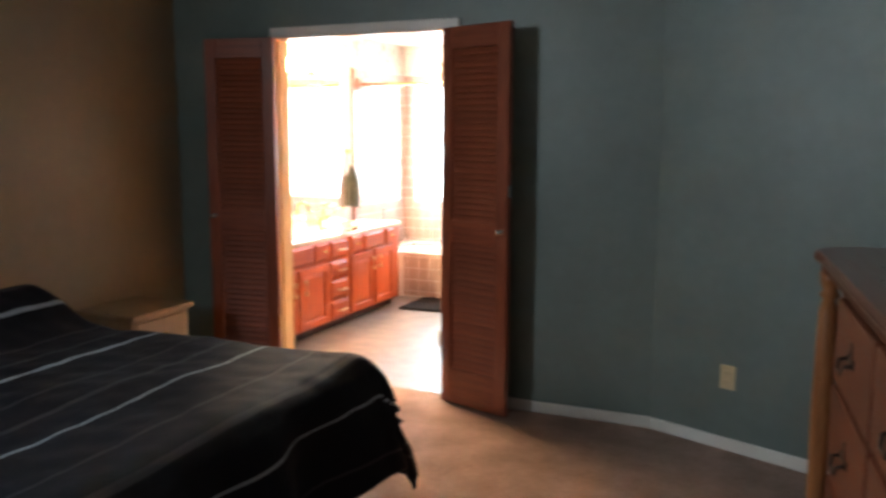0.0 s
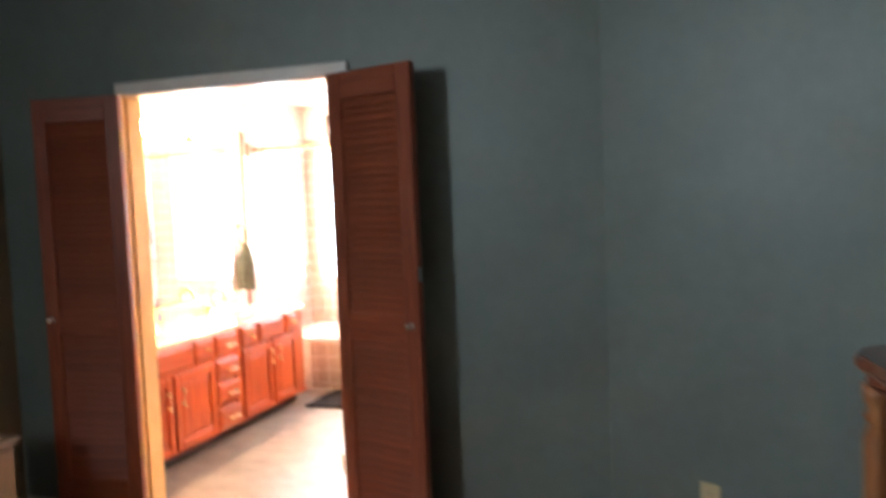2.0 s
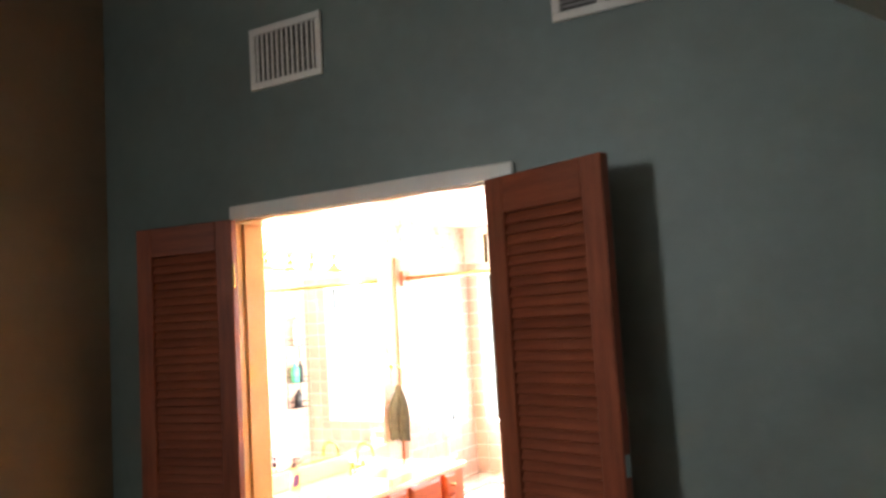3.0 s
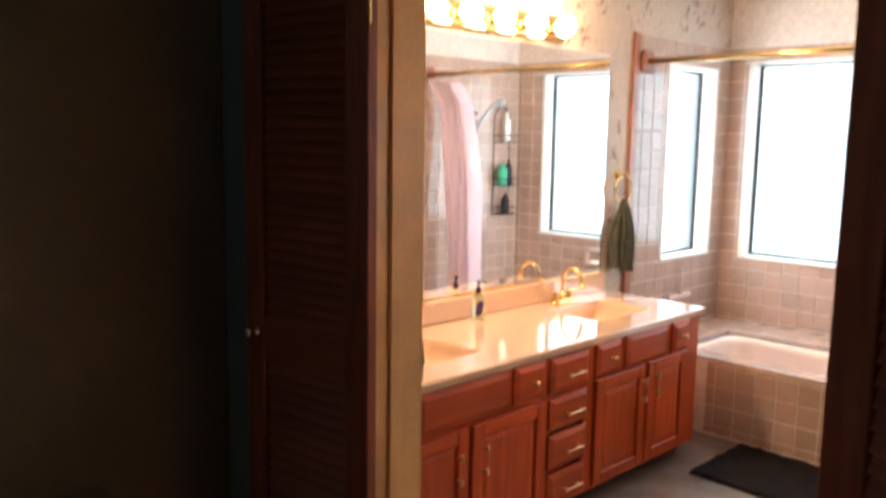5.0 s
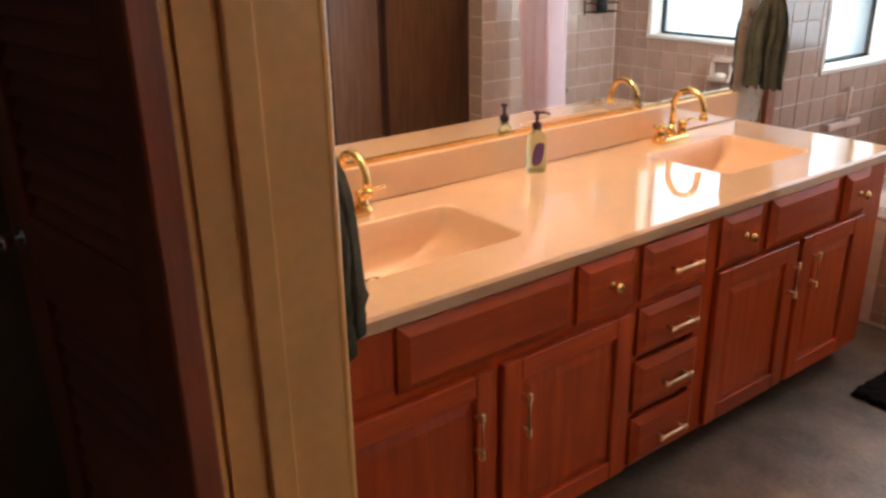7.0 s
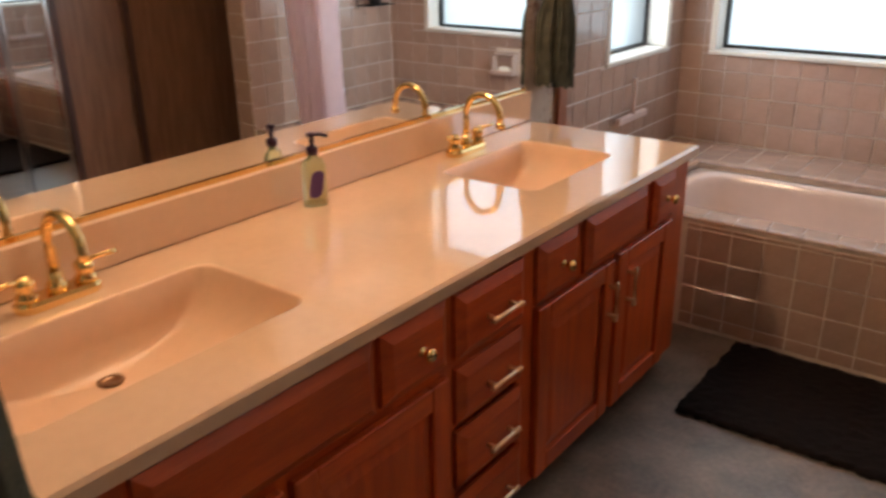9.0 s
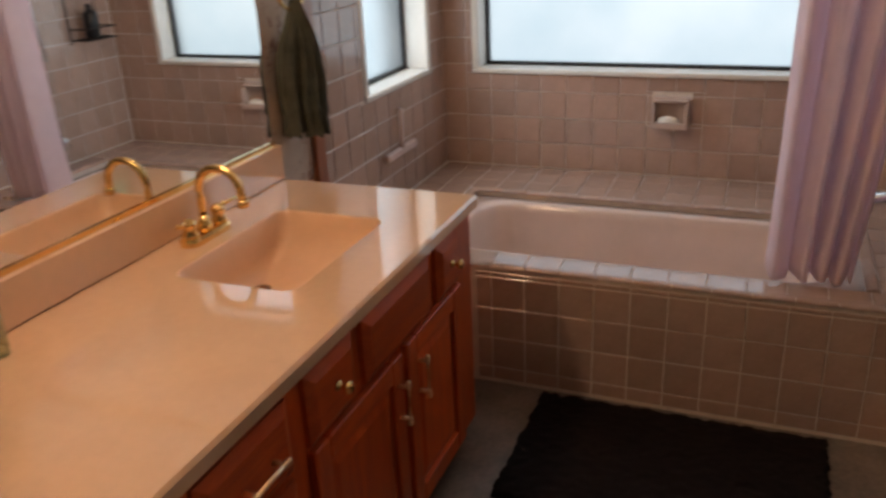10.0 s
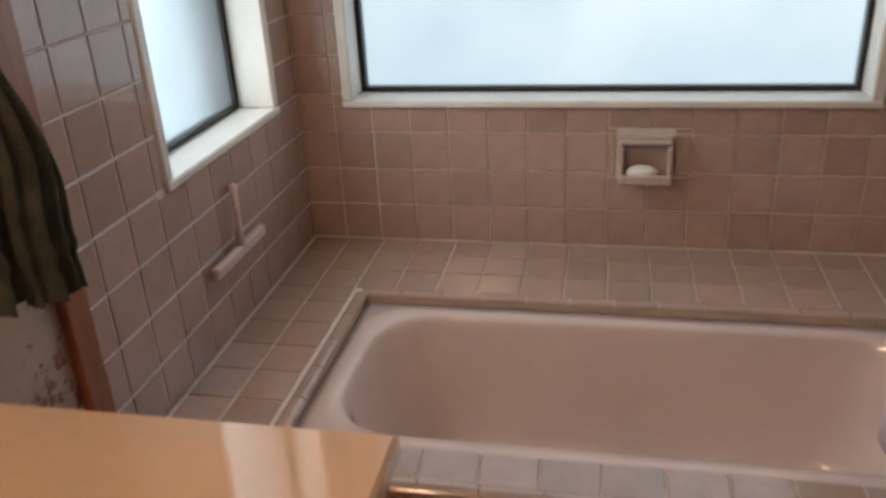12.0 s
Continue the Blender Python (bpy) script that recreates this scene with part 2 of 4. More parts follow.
def tube(bm, pts, r, n=10, radii=None):
    """A round bar along points."""
    rings = []
    pts = [Vector(p) for p in pts]
    for i, p in enumerate(pts):
        d = (pts[min(i + 1, len(pts) - 1)] - pts[max(i - 1, 0)]).normalized()
        q = d.to_track_quat("Z", "Y")
        rad = radii[i] if radii else r
        rings.append([bm.verts.new(p + q @ Vector((rad * math.cos(2 * math.pi * k / n), rad * math.sin(2 * math.pi * k / n), 0))) for k in range(n)])
    for a, b in zip(rings, rings[1:]):
        for k in range(n):
            bm.faces.new((a[k], a[(k + 1) % n], b[(k + 1) % n], b[k]))
    bm.faces.new(rings[0][::-1])
    bm.faces.new(rings[-1])


def ball(bm, c, r, n=14, squash=1.0):
    bmesh.ops.create_uvsphere(bm, u_segments=n, v_segments=n // 2 + 2, radius=r, matrix=Matrix.Translation(c) @ Matrix.Diagonal((1, 1, squash, 1)))


def mesh_of(name, bm, material, smooth=False):
    bmesh.ops.recalc_face_normals(bm, faces=bm.faces)
    me = bpy.data.meshes.new(name)
    bm.to_mesh(me)
    bm.free()
    me.materials.append(material)
    if smooth:
        me.shade_smooth()
    return me


def part(name, bm, material, parent=None, label="", smooth=False):
    ob = new(name, mesh_of(name, bm, material, smooth))
    if parent is not None:
        ob.parent = parent
    if label:
        ob["label"] = label
    return ob


def boxpart(name, dims, material, parent=None, label="", bevel=0.0):
    bm = bmesh.new()
    box(bm, *dims, bevel=bevel)
    return part(name, bm, material, parent, label)


def thing(name, m, label, category, group="", kind=""):
    ob = new(name)
    ob.empty_display_size = 0.1
    ob.matrix_world = m
    return tagged(ob, label, category, group, kind)


def structure(name, boxes, material, label, category):
    bm = bmesh.new()
    for b in boxes:
        box(bm, *b)
    return tagged(part(name, bm, material), label, category, kind="structure")


# ---- plan (metres) ----
YB, YD = 0.80, 0.960          # bedroom and bathroom faces of the door wall
XL, XR = 0.925, 2.035          # door opening
ZD = 2.045
YE = 4.46                     # tiled end wall
XT = 1.75                     # tub's tap wall
XC = 2.50                     # closet wall
XT2 = 1.87                    # back of the tap wall
ZC = 2.40                     # bathroom ceiling
ZB = 3.15                     # bedroom ceiling
DECK = 0.410
YA = 3.405                    # tub apron
LW = 0.20                     # bedroom left wall

# ---- structure ----
structure("floor", [(LW - 0.2, -5.2, -0.1, 6.0, 0.88, 0.0)], M_CARPET, "worn tan pile carpet in the bedroom", "floor")
structure("floor_bathroom", [(-0.2, 0.88, -0.1, XC + 0.6, 4.6, 0.0)], M_BATHFLOOR, "mottled grey-beige sheet vinyl in the bathroom", "floor")
wall_door = structure("wall_door", [(-0.2, YB, 0, XL - 0.02, YD, ZB + 0.1), (XR + 0.02, YB, 0, 3.2, YD, ZB + 0.1), (XL - 0.02, YB, ZD + 0.02, XR + 0.02, YD, ZB + 0.1)],
                      M_TEAL, "teal-grey painted wall with the double doorway", "wall")
structure("wall_left", [(LW - 0.15, -5.2, 0, LW, -4.95, ZB + 0.1), (LW - 0.15, -3.85, 0, LW, YB - 0.002, ZB + 0.1), (LW - 0.15, -4.95, 0, LW, -3.85, 1.7), (LW - 0.15, -4.95, 2.8, LW, -3.85, ZB + 0.1)],
          M_TAN, "brown-tan bedroom wall on the left", "wall")
structure("wall_back", [(LW - 0.15, -5.35, 0, 6.0, -5.2, ZB + 0.1)], M_TEAL, "teal-grey painted bedroom wall", "wall")
structure("wall_right", [(5.85, -5.2, 0, 6.0, 0.34, ZB + 0.1)], M_TEAL, "teal-grey painted bedroom side wall", "wall")
bm = bmesh.new()
ax0, ay0, ax1, ay1 = 3.19, YB, 4.295, 0.36
for z in (0, ZB + 0.1):
    for x, y in ((ax0, ay0), (ax1, ay1), (ax1, 1.0), (ax0, 1.0)):
        bm.verts.new((x, y, z))
bm.verts.ensure_lookup_table()
bm.faces.new(bm.verts[0:4]), bm.faces.new(bm.verts[4:8])
for i in range(4):
    bm.faces.new((bm.verts[i], bm.verts[(i + 1) % 4], bm.verts[4 + (i + 1) % 4], bm.verts[4 + i]))
tagged(part("wall_angled", bm, M_TEAL), "teal-grey painted wall set at an angle", "wall", kind="structure")
structure("wall_dresser", [(ax1 + 0.0005, ay1, 0, 6.0, ay1 + 0.15, ZB + 0.1)], M_SAGE_LIT, "sage green wall behind the dresser, frontal light in its colour", "wall")
structure("ceiling", [(LW - 0.15, -5.35, ZB, 6.0, 1.0, ZB + 0.1)], M_CEIL, "white textured bedroom ceiling", "ceiling")
structure("ceiling_bathroom", [(-0.2, YD, ZC, XC + 0.6, 4.6, ZC + 0.1)], M_CEIL, "white textured bathroom ceiling", "ceiling")

# bathroom walls; the mirror wall has the side window, the end wall the large window
SW = (3.715, 4.305, 0.825, 1.97)     # side window: y0 y1 z0 z1
BW = (0.132, 1.50, 0.800, 2.02)   # large window: x0 x1 z0 z1
wall_mirror = structure("wall_mirror", [(-0.15, YD, 0, 0, SW[0], ZC), (-0.15, SW[1], 0, 0, YE + 0.15, ZC), (-0.15, SW[0], 0, 0, SW[1], SW[2]), (-0.15, SW[0], SW[3], 0, SW[1], ZC)],
                        M_PAPER, "beige papered bathroom wall", "wall")
wall_end = structure("wall_end", [(0, YE, 0, BW[0], YE + 0.15, ZC), (BW[1], YE, 0, XC + 0.2, YE + 0.15, ZC), (BW[0], YE, 0, BW[1], YE + 0.15, BW[2]), (BW[0], YE, BW[3], BW[1], YE + 0.15, ZC)],
                     M_GROUT, "tiled wall behind the bathtub", "wall")
wall_tap = structure("wall_tap", [(XT, YA, 0, XT2, YE, ZC)], M_GROUT, "tiled wall at the tap end of the bathtub", "wall")
wall_closet = structure("wall_closet", [(XC + 0.05, 1.002, 0, XC + 0.2, YE, ZC), (XC, 1.002, 2.07, XC + 0.05, YE, ZC), (XC, 1.002, 0, XC + 0.05, 1.54, 2.07)], M_PAPER, "beige papered wall with closet doors", "wall")

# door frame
door_frame = structure("door_frame", [(XL - 0.02, YB, 0, XL, YD, ZD + 0.02), (XR, YB, 0, XR + 0.02, YD, ZD + 0.02), (XL, YB, ZD, XR, YD, ZD + 0.02)], M_CREAM_LIT, "cream door jamb, golden bulb light in its colour", "door frame")
boxpart("door_stop", (XL, YB + 0.045, 0, XL + 0.012, YB + 0.08, ZD), M_CREAM_LIT, door_frame, bevel=0.002)
boxpart("door_stop", (XR - 0.012, YB + 0.045, 0, XR, YB + 0.08, ZD), M_CREAM_LIT, door_frame, bevel=0.002)


def casing(name, dims, material):
    return tagged(boxpart(name, dims, material, bevel=0.006), "white painted door casing", "trim", kind="structure")


# left casing takes the jamb's warm-lit colour, right casing stays white
casing("trim", (XL - 0.035, YB - 0.018, 0, XL - 0.004, YB, ZD + 0.003), M_CREAM_LIT)
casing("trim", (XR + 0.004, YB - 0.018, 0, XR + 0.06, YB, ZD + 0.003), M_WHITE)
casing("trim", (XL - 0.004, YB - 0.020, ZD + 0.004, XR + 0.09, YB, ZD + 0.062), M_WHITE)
casing("trim", (XL - 0.06, YD, 0, XL - 0.004, YD + 0.016, ZD + 0.06), M_CREAM_LIT)


def baseboard(x0, y0, x1, y1):
    d = Vector((x1 - x0, y1 - y0, 0))
    bm = bmesh.new()
    box(bm, 0, -0.014, 0, d.length, 0, 0.062, bevel=0.004)
    ob = part("baseboard", bm, M_WHITE)
    ob.matrix_world = Matrix.Translation((x0, y0, 0)) @ Matrix.Rotation(math.atan2(d.y, d.x), 4, "Z")
    tagged(ob, "white painted baseboard along the bedroom wall", "baseboard", kind="structure")


baseboard(XR + 0.065, YB, ax0, YB)
baseboard(ax0, YB, ax1, ay1)
baseboard(LW + 0.016, YB, XL - 0.065, YB)
# wood strip where the tile begins
tagged(boxpart("trim", (0, 3.345, 0.0, 0.018, 3.405, 2.10), M_STRIP, bevel=0.004), "reddish wood strip at the edge of the tiling", "trim", kind="structure")


# ---- windows ----
def window(name, m, w, h, label, frame_mat, glass):
    """Window in its own plane: x across, z up, y outwards; origin at the lower left of the opening."""
    win = tagged(thing(name, m, label, "window"), kind="structure")
    t, d = 0.013, 0.085
    for n, dims in (("frame", (0, d, 0, t, d + 0.035, h)), ("frame", (w - t, d, 0, w, d + 0.035, h)), ("frame", (t, d, 0, w - t, d + 0.035, t)), ("frame", (t, d, h - t, w - t, d + 0.035, h))):
        boxpart(n, dims, frame_mat, win, bevel=0.003)
    pane = boxpart("pane", (t, d + 0.012, t, w - t, d + 0.018, h - t), glass, win, "frosted glass pane")
    pane.visible_shadow = False
    return win


win_big = window("window_1", Matrix.Translation((BW[0] + 0.03, YE, BW[2] + 0.02)), BW[1] - BW[0] - 0.06, BW[3] - BW[2] - 0.04, "wide frosted window over the bathtub, dark frame", M_BRONZE, M_FROST)
win_side = window("window_2", Matrix.Translation((0, SW[0] + 0.03, SW[2] + 0.02)) @ Matrix.Rotation(radians(90), 4, "Z"), SW[1] - SW[0] - 0.06, SW[3] - SW[2] - 0.04, "narrow frosted window beside the bathtub, dark frame", M_BRONZE, M_FROST_DIM)
win_bed = window("window_3", Matrix.Translation((LW, -4.95, 1.7)) @ Matrix.Rotation(radians(90), 4, "Z"), 1.1, 1.1, "bedroom window with frosted daylight", M_WHITE, M_FROST)


def reveal(win, w, h, dd=0.118):
    """Cream tile lining of a window opening, proud of the tiles."""
    for n, dims in (("window_sill", (-0.03, -0.014, -0.02, w + 0.03, dd, 0)), ("reveal", (-0.03, -0.010, 0, 0, dd, h)), ("reveal", (w, -0.010, 0, w + 0.03, dd, h)), ("reveal", (-0.03, -0.010, h, w + 0.03, dd, h + 0.02))):
        boxpart(n, dims, M_WHITE, win, bevel=0.004)


reveal(win_big, BW[1] - BW[0] - 0.06, BW[3] - BW[2] - 0.04)
reveal(win_side, SW[1] - SW[0] - 0.06, SW[3] - SW[2] - 0.04)


# ---- louvred double doors ----
def door_leaf(name, m, w, mirror):
    """Hinge edge at x = 0, z up; the outer face looks to -y."""
    s = -1 if mirror else 1
    leaf = tagged(thing(name, m, "open red-stained wooden louvred door leaf", "door", "double door leaves"), kind="structure")

    def b(n, x0, z0, x1, z1, y0=-0.0175, y1=0.0175, mt=M_DOORWOOD, bevel=0.003):
        xs = sorted((s * x0, s * x1))
        return boxpart(n, (xs[0], y0, z0, xs[1], y1, z1), mt, leaf, bevel=bevel)

    h = 2.035
    st = 0.075
    b("stile", 0, 0, st, h), b("stile", w - st, 0, w, h)
    b("rail", st, 0, w - st, 0.20, mt=M_SLATWOOD), b("rail", st, 0.90, w - st, 1.02, mt=M_SLATWOOD), b("rail", st, h - 0.115, w - st, h, mt=M_SLATWOOD)
    bm = bmesh.new()
    box(bm, st - w / 2 - 0.005, -0.021, -0.0035, w / 2 - st + 0.005, 0.021, 0.0035, bevel=0.002)
    me = mesh_of("slat", bm, M_SLATWOOD)
    for z0, z1 in ((0.20, 0.90), (1.02, h - 0.115)):
        n = int((z1 - z0) / 0.032)
        for i in range(n):
            o = new("slat", me)
            o.parent = leaf
            o.matrix_basis = Matrix.Translation((s * w / 2, 0, z0 + (i + 0.5) * (z1 - z0) / n)) @ Matrix.Rotation(radians(66), 4, "X")
    bm = bmesh.new()
    for sy in (-1, 1):
        lathe(bm, [(0.022, 0.0), (0.022, 0.004), (0.008, 0.008), (0.008, 0.022), (0.016, 0.028), (0.019, 0.038), (0.012, 0.046)], 16,
              Matrix.Translation((s * (w - 0.04), sy * 0.0175, 0.98)) @ Matrix.Scale(0.75, 4) @ Matrix.Rotation(radians(-90 * sy), 4, "X"))
    part("knob", bm, M_CHROME, leaf, "small chrome knob", smooth=True)
    boxpart("latch_plate", (s * (w - 0.002) - 0.003, -0.011, 1.16, s * (w - 0.002) + 0.003, 0.011, 1.22), M_CHROME, leaf)
    for z in (0.35, 1.82):
        bm = bmesh.new()
        tube(bm, [(s * -0.006, -0.021, z - 0.045), (s * -0.006, -0.021, z + 0.045)], 0.006)
        part("hinge", bm, M_GOLD, leaf, "brass hinge")
    return leaf


door_leaf("door_1", Matrix.Translation((XR + 0.012, YB - 0.042, 0.015)) @ Matrix.Rotation(radians(-19), 4, "Z"), 0.455, False)
door_leaf("door_2", Matrix.Translation((XL + 0.042, YB - 0.042, 0.015)) @ Matrix.Rotation(radians(8), 4, "Z"), 0.455, True)


# ---- air vents, soffit ----
def vent(x0, z0, x1, z1, label, split):
    v = thing("air_vent", Matrix.Translation((x0, YB, z0)), label, "vent")
    w, h, t = x1 - x0, z1 - z0, 0.028
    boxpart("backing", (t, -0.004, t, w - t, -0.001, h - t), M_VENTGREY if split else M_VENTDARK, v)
    for d in ((0, -0.012, 0, w, 0, t), (0, -0.012, h - t, w, 0, h), (0, -0.012, t, t, 0, h - t), (w - t, -0.012, t, w, 0, h - t)):
        boxpart("frame", d, M_WHITE, v, bevel=0.003)
    if split:
        boxpart("mullion", (w / 2 - 0.012, -0.011, t, w / 2 + 0.012, 0, h - t), M_WHITE, v, bevel=0.002)
        n = 14
        for i in range(n):
            z = t + (i + 0.5) * (h - 2 * t) / n
            boxpart("slat", (t, -0.008, z - 0.002, w - t, -0.005, z + 0.002), M_VENTDARK, v)
    else:
        n = 12
        for i in range(n):
            x = t + (i + 0.5) * (w - 2 * t) / n
            boxpart("slat", (x - 0.005, -0.009, t, x + 0.004, -0.005, h - t), M_WHITE, v)
    return v


vent(1.05, 2.54, 1.395, 2.782, "white supply register with upright fins high on the wall", False)
vent(2.29, 2.515, 2.605, 2.79, "white return grille in two halves high on the wall", True)

# soffit above the angled wall, with its own register
sof = Matrix.Translation((ax0, ay0, 0)) @ Matrix.Rotation(math.atan2(ay1 - ay0, ax1 - ax0), 4, "Z")
bm = bmesh.new()
box(bm, 0.0, -0.30, 2.30, 1.6, 0.0, ZB)
s_ob = part("soffit", bm, mat("pale_soffit_paint", (0.42, 0.46, 0.43), 0.6, var=0.04, scale=3, bump=0.3, bscale=120))
s_ob.matrix_world = sof
tagged(s_ob, "pale painted soffit box under the bedroom ceiling", "soffit", kind="structure")
sv = thing("air_vent", sof @ Matrix.Translation((0.28, -0.30, 2.55)), "grey return grille on the soffit", "vent")
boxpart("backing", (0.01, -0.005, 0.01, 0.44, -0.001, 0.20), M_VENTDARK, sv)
for d in ((0, -0.01, 0, 0.45, 0, 0.02), (0, -0.01, 0.19, 0.45, 0, 0.21), (0, -0.01, 0.02, 0.02, 0, 0.19), (0.43, -0.01, 0.02, 0.45, 0, 0.19)):
    boxpart("frame", d, M_WHITE, sv, bevel=0.002)
for i in range(9):
    z = 0.03 + i * 0.018
    boxpart("slat", (0.02, -0.008, z, 0.43, -0.005, z + 0.008), M_WHITE, sv)

# ---- outlet on the angled wall ----
ang = math.atan2(ay1 - ay0, ax1 - ax0)
out = thing("wall_outlet", Matrix.Translation((ax0, ay0, 0)) @ Matrix.Rotation(ang, 4, "Z") @ Matrix.Translation((0.405, 0, 0.355)), "ivory electric outlet plate on the teal wall", "outlet")
boxpart("plate", (-0.037, -0.006, -0.058, 0.037, 0, 0.058), M_IVORY, out, bevel=0.003)
for z in (-0.022, 0.022):
    boxpart("socket", (-0.017, -0.009, z - 0.015, 0.017, -0.005, z + 0.015), M_IVORY, out, bevel=0.003)
    for x in (-0.007, 0.007):
        boxpart("slot", (x - 0.001, -0.0095, z - 0.005, x + 0.001, -0.0085, z + 0.006), M_DARK, out)


# ---- bed ----
bed = thing("bed", Matrix.Translation((0.36, -1.55, 0)), "double bed with a mattress and a low base", "bed")
boxpart("base", (0.05, -0.72, 0.0, 1.70, 0.80, 0.28), M_DRESD, bed, bevel=0.01)
boxpart("mattress", (0.02, -0.78, 0.28, 1.75, 0.86, 0.555), M_WHITE, bed, bevel=0.05)
boxpart("headboard", (-0.06, -0.85, 0.0, 0.0, 0.92, 0.75), M_DRESD, bed, bevel=0.01)


bm = bmesh.new()
L, W = 2.39, 2.64
nx, ny = 200, 120
EX, EY = 1.96, 0.93      # edges of the mattress top (foot, and each side from the middle)
grid = []
for i in range(nx + 1):
    row = []
    u = 0.02 + L * i / nx
    for j in range(ny + 1):
        v = -W / 2 + W * j / ny
        over_x = max(0.0, u - EX + 0.10)
        over_y = max(0.0, abs(v) - EY + 0.10)

        def fold(o):
            """Along and down after rounding over an edge of radius 0.1."""
            r = 0.12
            if o < r * math.pi / 2:
                a = o / r
                return r * math.sin(a), r * (1 - math.cos(a))
            e = o - r * math.pi / 2
            return r + 0.10 * e, r + 0.96 * e

        ox, dx = fold(over_x)
        oy, dy = fold(over_y)
        x = min(u, EX - 0.10) + ox
        y = math.copysign(min(abs(v), EY - 0.10) + oy, v)
        both = min(dx, dy)
        drop = max(dx, dy) + 0.30 * both
        ripple = 0.018 * noise.noise((u * 3, v * 3, 1.7)) + 0.006 * noise.noise((u * 11, v * 11, 4.2))
        hang = min(1.0, drop / 0.25)
        x += hang * 0.05 * math.sin(v * 9 + 1.2 * math.sin(v * 4)) * (dx > 0.05)
        y += hang * 0.05 * math.sin(u * 8 + 1.0) * (dy > 0.05) * (1 if v > 0 else -1)
        x += 0.35 * both
        z = 0.615 - drop + ripple
        hump = math.exp(-((u - 0.26) / 0.24) ** 2) * (0.16 if abs(v) < 0.85 else 0.16 * max(0, 1 - (abs(v) - 0.85) / 0.12))
        row.append(bm.verts.new((x, y, max(0.03, z + hump))))
    grid.append(row)
for i in range(nx):
    for j in range(ny):
        f = bm.faces.new((grid[i][j], grid[i + 1][j], grid[i + 1][j + 1], grid[i][j + 1]))
        u = L * (i + 0.5) / nx
        k = (u - 0.40) % 0.55
        f.material_index = 1 if (k < 0.02) else (2 if 0.23 < k < 0.25 or 0.39 < k < 0.41 else 0)
q = part("comforter", bm, M_QUILT, smooth=True)
q.data.materials.append(M_STRIPE)
q.data.materials.append(M_STRIPED)
q.matrix_world = Matrix.Translation((0.36, -1.53, 0)) @ Matrix.Rotation(radians(2.5), 4, "Z")
tagged(q, "black comforter with thin grey-blue stripes draped over the bed", "comforter")
sol = q.modifiers.new("thickness", "SOLIDIFY")
sol.thickness = 0.02

# bedside box in the corner
ns = thing("nightstand", Matrix.Translation((LW + 0.02, -0.09, 0)), "low tan wooden nightstand in the corner by the bed", "nightstand")
boxpart("top", (0, -0.02, 0.50, 0.42, 0.46, 0.53), M_PINE, ns, bevel=0.005)
boxpart("body", (0.01, 0, 0.04, 0.39, 0.44, 0.50), M_PINE, ns, bevel=0.004)
for z in (0.07, 0.29):
    d = boxpart("drawer", (0.39, 0.02, z, 0.405, 0.42, z + 0.19), M_PINE, ns, bevel=0.004)
    bm = bmesh.new()
    ball(bm, (0.42, 0.22, z + 0.1), 0.014)
    part("knob", bm, M_GOLD, d, smooth=True)

# ---- dresser ----
DZ = 1.13
dr = thing("dresser", Matrix.Translation((4.045, -1.893, 0)) @ Matrix.Rotation(radians(5.4), 4, "Z"), "large reddish pine dresser with a dark polished top", "dresser")
dw, dl = 0.62, 1.50        # depth (x) and length (y)


def dresser_slab(z0, z1, grow, ear):
    bm = bmesh.new()
    pts = [(0.10, -grow), (dw, -grow), (dw, dl + grow), (0.10, dl + grow), (0.03 - grow, dl - 0.02), (-grow, dl - 0.09), (-grow + ear, dl - 0.16),
           (-grow + ear, 0.16), (-grow, 0.09), (0.03 - grow, 0.02)]
    lo = [bm.verts.new((x, y, z0)) for x, y in pts]
    hi = [bm.verts.new((x, y, z1)) for x, y in pts]
    bm.faces.new(lo[::-1]), bm.faces.new(hi)
    for i in range(len(pts)):
        bm.faces.new((lo[i], lo[(i + 1) % len(pts)], hi[(i + 1) % len(pts)], hi[i]))
    bmesh.ops.bevel(bm, geom=[e for e in bm.edges if abs(e.verts[0].co.z - e.verts[1].co.z) < 1e-5], offset=0.007, segments=2, affect="EDGES")
    return bm


part("top", dresser_slab(DZ - 0.035, DZ, 0.035, 0.02), M_DRESD, dr, "dark polished wooden top")
part("moulding", dresser_slab(DZ - 0.075, DZ - 0.036, 0.012, 0.02), M_DRES, dr)
boxpart("carcass", (0.06, 0.05, 0.06, dw - 0.01, dl - 0.05, DZ - 0.076), M_DRES, dr)
boxpart("plinth", (0.03, 0.02, 0.0, dw - 0.01, dl - 0.02, 0.10), M_DRES, dr, bevel=0.008)
for y in (0.050, dl - 0.050):
    bm = bmesh.new()
    lathe(bm, [(0.036, 0.10), (0.036, 0.15), (0.024, 0.165), (0.030, 0.30), (0.034, 0.60), (0.030, DZ - 0.20), (0.020, DZ - 0.165), (0.032, DZ - 0.150), (0.022, DZ - 0.135), (0.030, DZ - 0.110), (0.034, DZ - 0.077)], 24, Matrix.Translation((0.022, y, 0)))
    part("corner_column", bm, M_COLUMN, dr, "turned honey-coloured corner column", smooth=True)
X0, XM, X1 = 0.075, 0.315, dw - 0.055
